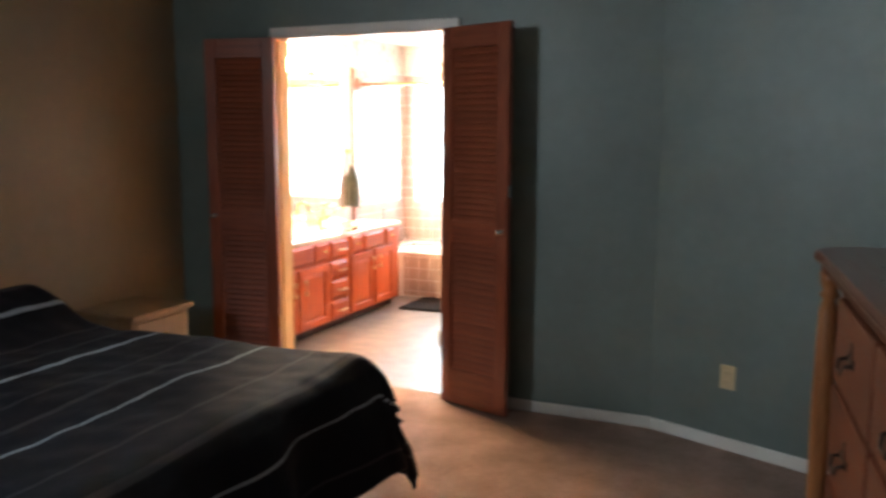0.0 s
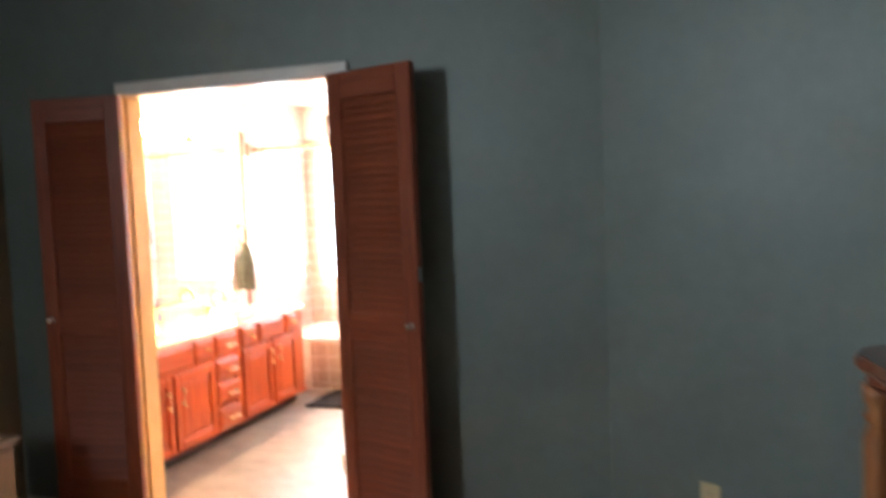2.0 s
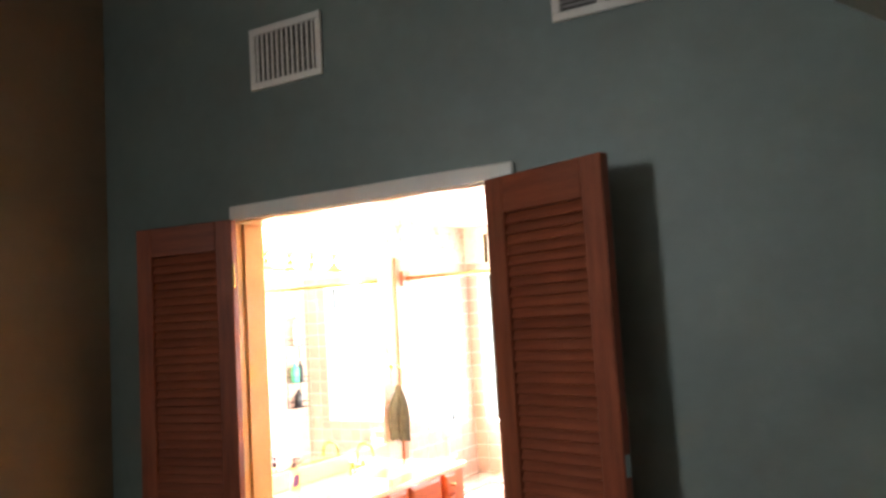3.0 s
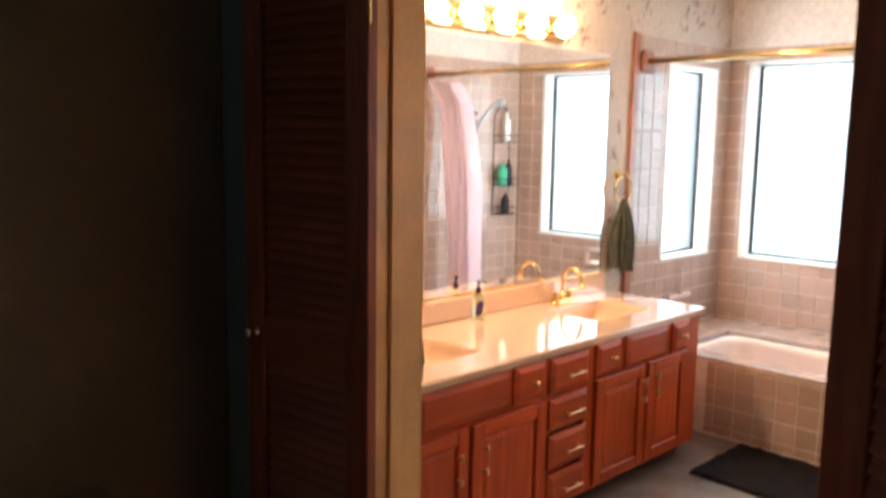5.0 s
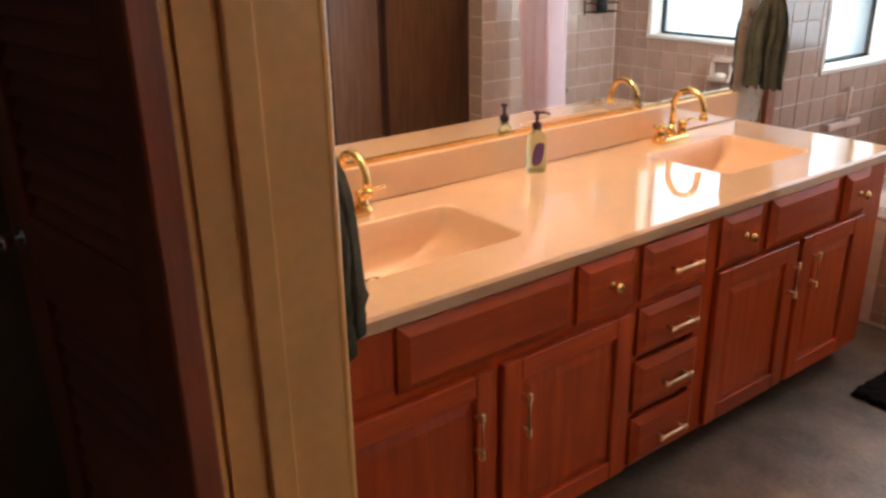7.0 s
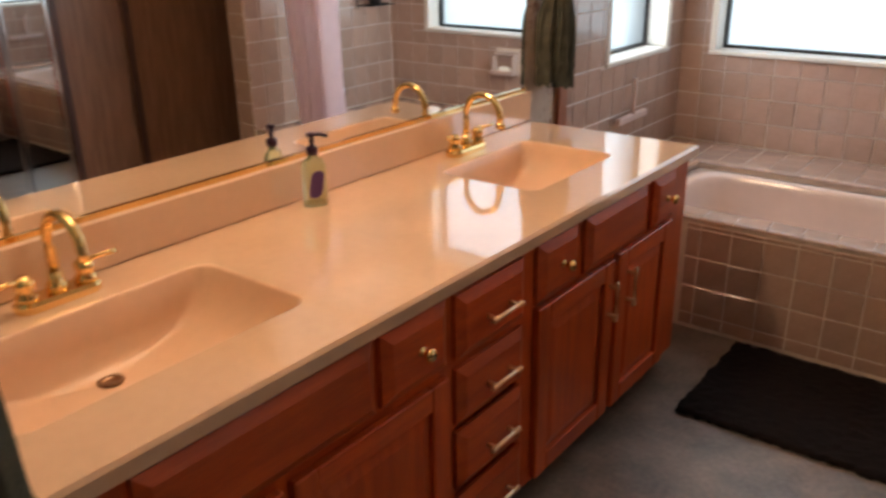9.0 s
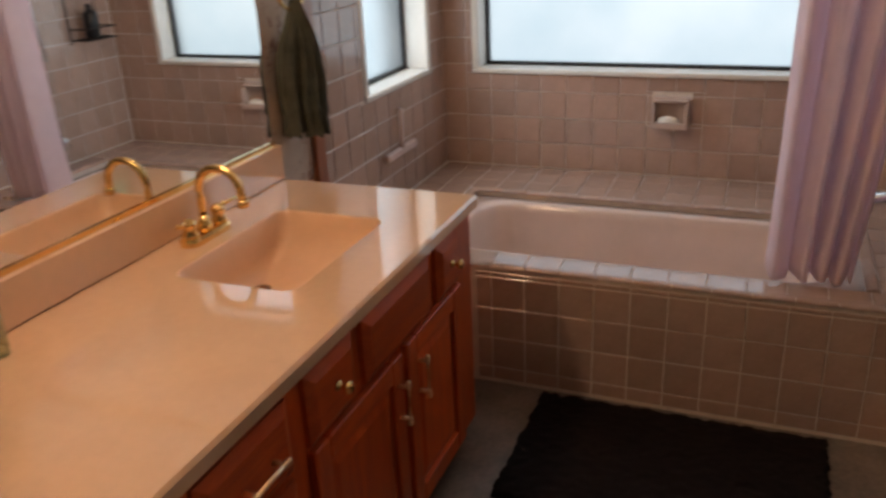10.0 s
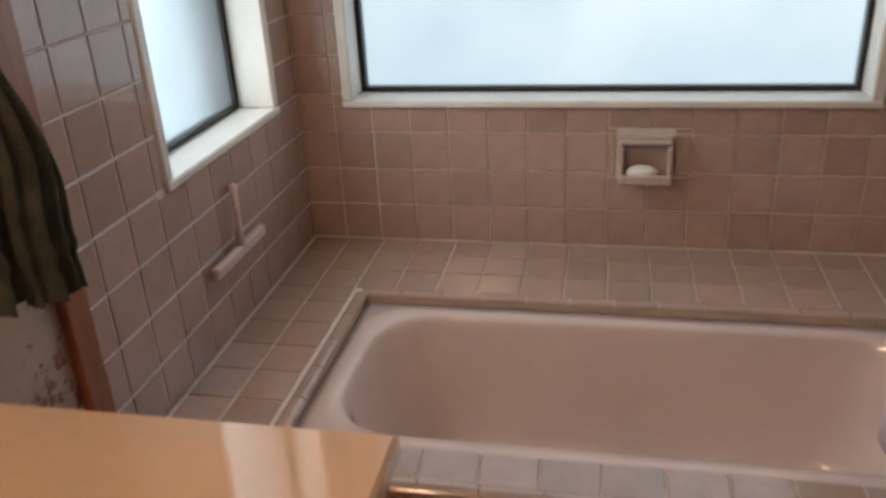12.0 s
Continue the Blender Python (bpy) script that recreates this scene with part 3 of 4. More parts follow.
for dims in ((X0 + 0.001, 0.036, 0.10, X1 - 0.001, 0.0495, 0.18), (X0 + 0.001, 0.036, DZ - 0.115, X1 - 0.001, 0.0495, DZ - 0.077), (0.050, 0.034, 0.10, X0, 0.0495, DZ - 0.077), (XM - 0.035, 0.037, 0.181, XM + 0.035, 0.0495, DZ - 0.116), (X1, 0.034, 0.10, dw - 0.01, 0.0495, DZ - 0.077)):
    boxpart("side_frame", dims, M_DRES, dr, bevel=0.004)
for xa, xb in ((X0, XM - 0.035), (XM + 0.035, X1)):
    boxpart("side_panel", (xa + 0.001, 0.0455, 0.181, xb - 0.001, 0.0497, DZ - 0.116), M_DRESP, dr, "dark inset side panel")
rows = [(0.13, 0.41), (0.43, 0.71), (0.73, 0.99)]
for z0, z1 in rows:
    for c in range(2):
        y0 = 0.13 + c * 0.63
        bm = bmesh.new()
        box(bm, 0.035, y0, z0, 0.062, y0 + 0.61, z1, bevel=0.010, segments=2)
        d = part("drawer", bm, M_DRES, dr)
        for yy in (0.305,):
            bm = bmesh.new()
            zc = (z0 + z1) / 2
            tube(bm, [(0.034, y0 + yy - 0.045, zc), (0.012, y0 + yy - 0.045, zc - 0.005), (0.006, y0 + yy - 0.03, zc - 0.03), (0.006, y0 + yy + 0.03, zc - 0.03), (0.012, y0 + yy + 0.045, zc - 0.005), (0.034, y0 + yy + 0.045, zc)], 0.006, 8)
            lathe(bm, [(0.016, 0), (0.016, 0.003), (0.008, 0.006)], 10, Matrix.Translation((0.035, y0 + yy - 0.045, zc)) @ Matrix.Rotation(radians(-90), 4, "Y"))
            lathe(bm, [(0.016, 0), (0.016, 0.003), (0.008, 0.006)], 10, Matrix.Translation((0.035, y0 + yy + 0.045, zc)) @ Matrix.Rotation(radians(-90), 4, "Y"))
            box(bm, 0.0315, y0 + yy - 0.012, zc - 0.012, 0.0345, y0 + yy + 0.012, zc + 0.055, bevel=0.001)
            box(bm, 0.0318, y0 + yy - 0.062, zc - 0.010, 0.0348, y0 + yy + 0.062, zc + 0.010, bevel=0.001)
            part("handle", bm, M_BRONZE, d, "dark metal bail handle", smooth=True)

# device on the dresser
rad = thing("clock_radio", Matrix.Translation((4.400, -0.88, DZ)) @ Matrix.Rotation(radians(1), 4, "Z"), "black tabletop radio with silver end panels on the dresser", "radio")
boxpart("body", (0.020, -0.200, 0.008, 0.27, 0.200, 0.105), M_BLACK, rad, bevel=0.010)
boxpart("lid", (0.060, -0.185, 0.1055, 0.25, 0.185, 0.124), M_BLACK, rad, bevel=0.008)
for ya, yb in ((-0.205, -0.085), (0.105, 0.205)):
    boxpart("front_panel", (0.0, ya, 0.010, 0.0195, yb, 0.108), M_SILVER, rad, "silver plastic front panel", bevel=0.006)
boxpart("front_trim", (0.0, -0.0845, 0.010, 0.0195, 0.1045, 0.028), M_SILVER, rad, bevel=0.003)
boxpart("display", (0.006, -0.0845, 0.0285, 0.0195, 0.1045, 0.104), M_GREYGLASS, rad, "dark glass display", bevel=0.002)
for ya in (-0.17, 0.17):
    boxpart("foot", (0.04, ya - 0.015, 0, 0.24, ya + 0.015, 0.0078), M_BLACK, rad)


# ---- vanity cabinet ----
CT = 0.732                 # counter top height
V0, V1 = 0.985, 3.12       # cabinet, along the wall
FX = 0.592                 # face frame
van = thing("vanity_cabinet", Matrix.Identity(4), "reddish oak double vanity cabinet with brass pulls", "vanity")
boxpart("carcass", (0.004, V0, 0.068, FX - 0.02, V1, 0.560), M_CAB, van)
boxpart("end_panel", (0.004, V1 - 0.018, 0.5605, FX - 0.02, V1, CT - 0.034), M_CAB, van)
boxpart("end_panel", (0.004, V0, 0.5605, FX - 0.02, V0 + 0.018, CT - 0.034), M_CAB, van)
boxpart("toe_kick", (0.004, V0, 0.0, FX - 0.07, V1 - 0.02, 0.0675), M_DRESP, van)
for y0, y1 in ((V0, 1.08), (1.482, 1.522), (1.91, 1.965), (2.187, 2.265), (2.62, 2.668), (2.985, V1)):
    boxpart("face_stile", (FX - 0.0195, y0, 0.068, FX, y1, CT - 0.034), M_CAB, van)
for y0, y1 in ((1.0805, 1.267), (1.708, 1.745), (2.42, 2.485), (2.80, 2.868)):
    boxpart("face_stile", (FX - 0.0195, y0, 0.5730, FX, y1, 0.6895), M_CAB, van)
for y0, y1 in ((1.08, 1.482), (1.522, 1.91), (1.965, 2.187), (2.265, 2.62), (2.668, 2.985)):
    for z0, z1 in ((0.068, 0.098), (0.520, 0.5725), (0.69, CT - 0.034)):
        boxpart("face_rail", (FX - 0.0195, y0, z0, FX, y1, z1), M_CABH, van)


def raised_panel(bm, y0, z0, y1, z1, x0=FX + 0.001, t=0.020, slope=0.022):
    """A slab with a broad sloped border."""
    ring = []
    for x, s in ((x0, 0), (x0 + t * 0.45, 0), (x0 + t, slope)):
        ring.append([bm.verts.new((x, y0 + s, z0 + s)), bm.verts.new((x, y1 - s, z0 + s)), bm.verts.new((x, y1 - s, z1 - s)), bm.verts.new((x, y0 + s, z1 - s))])
    bm.faces.new(ring[0])
    for a, b in zip(ring, ring[1:]):
        for i in range(4):
            bm.faces.new((a[i], a[(i + 1) % 4], b[(i + 1) % 4], b[i]))
    bm.faces.new(ring[-1])


def pull(parent, p, axis, span=0.092):
    """Slim brass bow pull with two collars."""
    p = Vector(p)
    d = Vector((0, 1, 0)) if axis == "y" else Vector((0, 0, 1))
    o = Vector((1, 0, 0))
    bm = bmesh.new()
    tube(bm, [p + d * (k * span / 2) + o * h for k, h in ((-0.8, 0.0), (-0.8, 0.020), (-0.8, 0.022), (0.8, 0.022), (0.8, 0.020), (0.8, 0.0))], 0.0048, 8)
    for k in (-1.0, -0.8, 0.8, 1.0):
        ball(bm, p + d * (k * span / 2) + o * 0.022, 0.0070, 10)
    part("pull", bm, M_PULL, parent, "slim brass pull", smooth=True)


def knob(parent, p):
    bm = bmesh.new()
    lathe(bm, [(0.010, 0.0), (0.010, 0.003), (0.005, 0.006), (0.005, 0.014), (0.012, 0.018), (0.014, 0.024), (0.009, 0.030)], 14, Matrix.Translation(p) @ Matrix.Rotation(radians(90), 4, "Y"))
    part("knob", bm, M_GOLD, parent, "round brass knob", smooth=True)


def front(name, y0, z0, y1, z1, material):
    bm = bmesh.new()
    raised_panel(bm, y0, z0, y1, z1)
    return part(name, bm, material, van)


XK = FX + 0.021
for y0, y1 in ((1.255, 1.718), (2.475, 2.812)):
    front("false_front", y0, 0.552, y1, 0.695, M_CABH)
for y0, y1 in ((1.736, 1.922), (2.256, 2.432), (2.858, 3.000)):
    d = front("drawer", y0, 0.552, y1, 0.695, M_CABH)
    knob(d, (XK, (y0 + y1) / 2 + 0.005, 0.626))
for z0, z1 in ((0.548, 0.690), (0.398, 0.528), (0.238, 0.380), (0.080, 0.218)):
    d = front("drawer", 1.953, z0, 2.197, z1, M_CABH)
    pull(d, (XK, 2.090, (z0 + z1) / 2 - 0.006), "y", 0.10)
for y0, y1, yp, zp in ((1.07, 1.492, 1.435, 0.400), (1.513, 1.920, 1.567, 0.400), (2.255, 2.630, 2.599, 0.438), (2.655, 2.993, 2.708, 0.442)):
    zt = zp + 0.105 if zp > 0.42 else zp + 0.130
    sw = 0.052
    bm = bmesh.new()
    raised_panel(bm, y0 + sw + 0.001, 0.082 + sw + 0.001, y1 - sw - 0.001, zt - sw - 0.001, x0=FX + 0.002, t=0.013, slope=0.028)
    d = part("door", bm, M_CAB, van)
    for ya in (y0, y1 - sw):
        boxpart("stile", (FX + 0.001, ya, 0.082, FX + 0.020, ya + sw, zt), M_CAB, d, bevel=0.003)
    for z in (0.082, zt - sw):
        boxpart("rail", (FX + 0.001, y0 + sw + 0.0005, z, FX + 0.0195, y1 - sw - 0.0005, z + sw), M_CABH, d, bevel=0.003)
    pull(d, (XK, yp, zp), "z", 0.10)

# ---- countertop with two moulded sinks ----
C0, C1, CX = V0, 3.153, 0.606
SINKS = ((0.148, 1.18, 0.455, 1.722), (0.148, 2.482, 0.453, 2.918))


def rounded(x0, y0, x1, y1, r, n=7):
    pts = []
    for cx, cy, a0 in ((x1 - r, y1 - r, 0), (x0 + r, y1 - r, 90), (x0 + r, y0 + r, 180), (x1 - r, y0 + r, 270)):
        for k in range(n):
            a = radians(a0 + 90 * k / (n - 1))
            pts.append((cx + r * math.cos(a), cy + r * math.sin(a)))
    return pts


def loop(bm, pts, z):
    return [bm.verts.new((x, y, z)) for x, y in pts]


def bridge(bm, a, b):
    for i in range(len(a)):
        bm.faces.new((a[i], a[(i + 1) % len(a)], b[(i + 1) % len(b)], b[i]))


def bowl(bm, rim_pts, levels):
    """Rings down from a rim: (z, inset x, inset y, shift x) of the rim's own outline."""
    cx = sum(p[0] for p in rim_pts) / len(rim_pts)
    cy = sum(p[1] for p in rim_pts) / len(rim_pts)
    rings = []
    for z, kx, ky, sx in levels:
        rings.append(loop(bm, [(cx + (x - cx) * kx + sx, cy + (y - cy) * ky) for x, y in rim_pts], z))
    for a, b in zip(rings, rings[1:]):
        bridge(bm, a, b)
    bm.faces.new(rings[-1])
    return rings[0]


def plate_with_holes(bm, outline, holes, z):
    edges = []
    for pts in (outline, *holes):
        vs = loop(bm, pts, z) if not isinstance(pts[0], bmesh.types.BMVert) else pts
        for i in range(len(vs)):
            e = bm.edges.get((vs[i], vs[(i + 1) % len(vs)])) or bm.edges.new((vs[i], vs[(i + 1) % len(vs)]))
            edges.append(e)
    bmesh.ops.triangle_fill(bm, use_beauty=True, use_dissolve=False, edges=edges)


bm = bmesh.new()
rims = []
for s in SINKS:
    pts = rounded(*s, 0.038)
    rims.append(bowl(bm, pts, [(CT, 1, 1, 0), (CT - 0.006, 0.975, 0.98, 0), (CT - 0.03, 0.93, 0.945, 0.002), (CT - 0.070, 0.83, 0.85, -0.008), (CT - 0.100, 0.66, 0.66, -0.028), (CT - 0.118, 0.40, 0.36, -0.052), (CT - 0.124, 0.13, 0.10, -0.068)]))
outer = loop(bm, [(0.0, C0), (CX - 0.006, C0), (CX - 0.006, C1 - 0.006), (0.0, C1 - 0.006)], CT)
plate_with_holes(bm, outer, rims, CT)
mid = loop(bm, [(0.0, C0), (CX, C0), (CX, C1), (0.0, C1)], CT - 0.007)
low = loop(bm, [(0.0, C0), (CX, C0), (CX, C1), (0.0, C1)], CT - 0.032)
bridge(bm, outer, mid), bridge(bm, mid, low)
counter = part("countertop", bm, M_COUNTER)
# bowl faces get the darker marble that carries their shade
counter.data.materials.append(M_SINK_SHADED)
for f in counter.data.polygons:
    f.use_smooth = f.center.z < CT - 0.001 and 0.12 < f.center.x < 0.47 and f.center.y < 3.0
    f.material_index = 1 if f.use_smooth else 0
tagged(counter, "glossy cream cultured marble countertop with two moulded sinks", "countertop")
counter_parts = boxpart("backsplash", (0.002, C0, CT + 0.0005, 0.024, 3.150, 0.834), M_COUNTER, counter, "low cream backsplash", bevel=0.004)
for s in SINKS:
    bm = bmesh.new()
    lathe(bm, [(0.022, 0), (0.024, 0.003), (0.016, 0.004), (0.015, 0.001)], 18, Matrix.Translation(((s[0] + s[2]) / 2 - 0.085, (s[1] + s[3]) / 2, CT - 0.1235)))
    part("drain", bm, M_DRAIN, counter, "tarnished brass drain ring", smooth=True)


# ---- taps ----
def tap(m):
    t = thing("sink_tap", m, "polished brass gooseneck tap with two lever handles", "tap", "taps on the vanity")
    bm = bmesh.new()
    pts = rounded(-0.026, -0.080, 0.026, 0.080, 0.025)
    a, b, c = loop(bm, pts, 0), loop(bm, pts, 0.012), loop(bm, [(x * 0.86, y * 0.95) for x, y in pts], 0.019)
    bm.faces.new(a[::-1]), bridge(bm, a, b), bridge(bm, b, c), bm.faces.new(c)
    part("base", bm, M_GOLD, t, smooth=False)
    bm = bmesh.new()
    lathe(bm, [(0.019, 0.018), (0.019, 0.032), (0.013, 0.040), (0.011, 0.055)], 16)
    path = [(0, 0, 0.05), (0, 0, 0.10)]
    for k in range(13):
        a = radians(180 - 15 * k)
        path.append((0.058 + 0.058 * math.cos(a), 0, 0.115 + 0.058 * math.sin(a)))
    path.append((0.118, 0, 0.098))
    tube(bm, path, 0.0095, 12)
    lathe(bm, [(0.0125, 0), (0.0135, 0.012), (0.010, 0.018)], 12, Matrix.Translation((0.118, 0, 0.084)))
    part("spout", bm, M_GOLD, t, smooth=True)
    for sgn in (-1, 1):
        bm = bmesh.new()
        lathe(bm, [(0.020, 0.018), (0.021, 0.026), (0.014, 0.036), (0.018, 0.046), (0.018, 0.054), (0.008, 0.064)], 14, Matrix.Translation((0, sgn * 0.055, 0)))
        tube(bm, [(0, sgn * 0.055, 0.056), (0.012, sgn * 0.085, 0.062), (0.018, sgn * 0.112, 0.064)], 0.005, 8, [0.006, 0.0045, 0.0055])
        part("handle", bm, M_GOLD, t, smooth=True)
    return t


tap1 = tap(Matrix.Translation((0.084, 1.452, CT + 0.0005)))
copy_thing(tap1, Matrix.Translation((0.084, 2.698, CT + 0.0005)))

# soap bottle
sb = thing("soap_dispenser", Matrix.Translation((0.078, 2.098, CT + 0.0005)) @ Matrix.Rotation(radians(-28), 4, "Z"), "clear liquid soap bottle with a purple label and plum pump", "soap bottle")
bm = bmesh.new()
a = [(x, y) for x, y in rounded(-0.018, -0.029, 0.018, 0.029, 0.016)]
rings = [loop(bm, [(x * k, y * k) for x, y in a], z) for z, k in ((0, 0.9), (0.004, 1), (0.095, 1), (0.11, 0.8), (0.118, 0.42), (0.126, 0.40))]
bm.faces.new(rings[0][::-1])
for p, q2 in zip(rings, rings[1:]):
    bridge(bm, p, q2)
bm.faces.new(rings[-1])
part("bottle", bm, M_CLEAR, sb, smooth=True)
bm = bmesh.new()
outline = [(0.020 * math.cos(radians(a)) * (1 - 0.22 * math.cos(radians(2 * a))) + 0.006 * math.sin(radians(a)), 0.056 + 0.033 * math.sin(radians(a))) for a in range(0, 360, 15)]
back = [bm.verts.new((0.0184, y, z)) for y, z in outline]
front = [bm.verts.new((0.0196, y, z)) for y, z in outline]
bm.faces.new(back[::-1])
bm.faces.new(front)
bridge(bm, back, front)
part("label", bm, M_PURPLE, sb, "purple label")
bm = bmesh.new()
lathe(bm, [(0.014, 0.126), (0.014, 0.142), (0.005, 0.146), (0.005, 0.168), (0.011, 0.169), (0.011, 0.176), (0.004, 0.178)], 14)
tube(bm, [(0, 0, 0.172), (0.01, 0.02, 0.173), (0.016, 0.034, 0.168)], 0.0045, 8)
part("pump", bm, M_PUMP, sb, "plum pump head", smooth=True)

# ---- wall mirror and light bar ----
mir = thing("wall_mirror", Matrix.Translation((0, 0, 0)), "wide frameless wall mirror in a brass channel over the vanity", "mirror")
boxpart("glass", (0.002, V0 + 0.01, 0.846, 0.008, 3.130, 1.965), M_MIRROR, mir, "silvered mirror glass")
boxpart("channel", (0.001, V0 + 0.01, 0.833, 0.014, 3.133, 0.8455), M_GOLD, mir, "thin brass channel")

bar = thing("light_bar", Matrix.Translation((0, 0, 0)), "brass vanity light bar with lit globe bulbs", "lamp")
boxpart("backplate", (0.001, 1.44, 1.985, 0.045, 2.70, 2.095), M_GOLD, bar, "brass backplate", bevel=0.006)
for i in range(6):
    y = 1.55 + i * 0.208
    bm = bmesh.new()
    lathe(bm, [(0.026, 0.0), (0.026, 0.03), (0.020, 0.045)], 16, Matrix.Translation((0.045, y, 2.04)) @ Matrix.Rotation(radians(90), 4, "Y"))
    part("socket", bm, M_GOLD, bar, smooth=True)
    bm = bmesh.new()
    ball(bm, (0.128, y, 2.04), 0.045, 18)
    part("bulb", bm, M_BULB, bar, "lit globe bulb", smooth=True)

# recessed ceiling light
cl = thing("ceiling_light", Matrix.Translation((0.72, 3.60, ZC)), "white recessed ceiling light, unlit", "lamp")
bm = bmesh.new()
lathe(bm, [(0.105, -0.001), (0.105, -0.008), (0.085, -0.012), (0.062, -0.006), (0.06, -0.001)], 28)
part("ring", bm, M_WHITE, cl, smooth=True)
bm = bmesh.new()
lathe(bm, [(0.059, -0.0075), (0.03, -0.010), (0.01, -0.0105)], 20)
part("lens", bm, M_GREYGLASS, cl, "dark lens", smooth=True)


# ---- towels on brass rings ----
def hanging_towel(label, m, lobes, material, seed):
    """A towel pulled through a ring: origin at the ring, x across, -y towards the room. Lobes: shift across, width, length, thickness, distance out."""
    bm = bmesh.new()
    nu, nv = 36, 40
    for k, (sx, w, h, thick, out) in enumerate(lobes):
        for side in (1, -1):
            g = []
            for j in range(nv + 1):
                v = j / nv
                wid = w * (0.34 + 0.66 * min(1, v * 1.7) ** 0.8)
                hem = 0.006 * math.exp(-((v - 0.80) / 0.025) ** 2) - 0.004 * math.exp(-((v - 0.86) / 0.02) ** 2)
                row = []
                for i in range(nu + 1):
                    u = i / nu - 0.5
                    edge = math.sqrt(max(0.0, 1 - (2 * u) ** 4))
                    fold = 0.011 * math.sin(u * (15 + 4 * k) + seed + 1.4 * v) * edge * (0.5 + 0.7 * v)
                    f = (thick * (0.45 + 0.55 * min(1, v * 3)) + 2 * hem) * edge
                    x = sx * min(1, v * 2.5) + u * wid + 0.014 * noise.noise((v * 3.2, seed + k, u))
                    y = -out * min(1, v * 4) - 0.5 * f * side + fold
                    z = 0.012 * (1 - v) * math.cos(u * 3) - h * v + 0.018 * noise.noise((u * 3, seed, 3.3 + k)) * v
                    row.append(bm.verts.new((x, y, z)))
                g.append(row)
            for j in range(nv):
                for i in range(nu):
                    bm.faces.new((g[j][i], g[j][i + 1], g[j + 1][i + 1], g[j + 1][i]))
    bmesh.ops.remove_doubles(bm, verts=bm.verts, dist=0.0004)
    ob = part("hand_towel", bm, material, smooth=True)
    ob.matrix_world = m
    return tagged(ob, label, "towel")


def towel_ring(m, r):
    t = thing("towel_ring", m, "polished brass towel ring on the wall", "towel ring")
    bm = bmesh.new()
    lathe(bm, [(0.024, 0), (0.024, 0.005), (0.010, 0.012), (0.010, 0.045), (0.013, 0.05)], 16, Matrix.Rotation(radians(90), 4, "Y"))
    part("bracket", bm, M_GOLD, t, smooth=True)
    bm = bmesh.new()
    tube(bm, [(0.043, r * math.sin(radians(a)), -r + r * math.cos(radians(a))) for a in range(0, 361, 15)], 0.0055, 8)
    part("ring", bm, M_GOLD, t, smooth=True)
    return t


towel_ring(Matrix.Translation((0.0, 3.255, 1.345)), 0.078)
hanging_towel("dark green hand towel folded through the brass ring", Matrix.Translation((0.048, 3.258, 1.205)) @ Matrix.Rotation(radians(90), 4, "Z"), ((-0.036, 0.098, 0.355, 0.036, -0.012), (0.026, 0.108, 0.375, 0.036, 0.018)), M_TOWEL, 1.0)
towel_ring(Matrix.Translation((0.793, YD, 1.262)) @ Matrix.Rotation(radians(90), 4, "Z"), 0.066)
hanging_towel("dark green hand towel hanging beside the doorway", Matrix.Translation((0.793, YD + 0.046, 1.140)) @ Matrix.Rotation(radians(180), 4, "Z"), ((-0.014, 0.150, 0.305, 0.036, -0.012), (0.006, 0.150, 0.290, 0.036, 0.018)), M_TOWEL, 4.0)

# ---- bathtub ----
TX0, TX1, TY0, TY1 = 0.262, 1.60, 3.530, 4.108
bm = bmesh.new()
rim = rounded(TX0, TY0, TX1, TY1, 0.03)
inner = rounded(TX0 + 0.055, TY0 + 0.05, TX1 - 0.06, TY1 - 0.05, 0.14)
a = loop(bm, rim, DECK - 0.033)
b = loop(bm, rim, DECK - 0.023)
c = bowl(bm, inner, [(DECK - 0.020, 1, 1, 0), (DECK - 0.030, 0.985, 0.97, 0), (DECK - 0.055, 0.965, 0.935, 0), (0.20, 0.90, 0.83, 0), (0.10, 0.83, 0.74, 0), (0.06, 0.76, 0.64, 0), (0.05, 0.5, 0.4, 0)])
bridge(bm, a, b), bridge(bm, b, c)
tub = part("bathtub", bm, M_TUB, smooth=True)
tagged(tub, "pale pink enamel bathtub set into a tiled deck", "bathtub")
bm = bmesh.new()
lathe(bm, [(0.035, 0), (0.035, 0.006), (0.02, 0.010)], 16, Matrix.Translation((TX1 - 0.103, 3.80, 0.26)) @ Matrix.Rotation(radians(-82), 4, "Y"))
part("overflow_plate", bm, M_CHROME, tub, "chrome overflow plate", smooth=True)

# tub deck as a grouted curb around the tub
DZ0 = DECK - 0.003
tub_deck = structure("tub_deck", [(0.001, YA + 0.008, 0, XT - 0.001, TY0 - 0.002, DZ0), (0.001, TY1 + 0.002, 0, XT - 0.001, YE - 0.001, DZ0), (0.001, TY0 - 0.002, 0, TX0 - 0.002, TY1 + 0.002, DZ0), (TX1 + 0.002, TY0 - 0.002, 0, XT - 0.001, TY1 + 0.002, DZ0)],
                     M_GROUT, "tiled deck and apron around the bathtub", "tub deck")

# soap dish on the end wall
sd = thing("soap_dish", Matrix.Translation((0.945, YE - 0.002, 0.605)), "mauve ceramic soap dish set in the tiles", "soap dish")
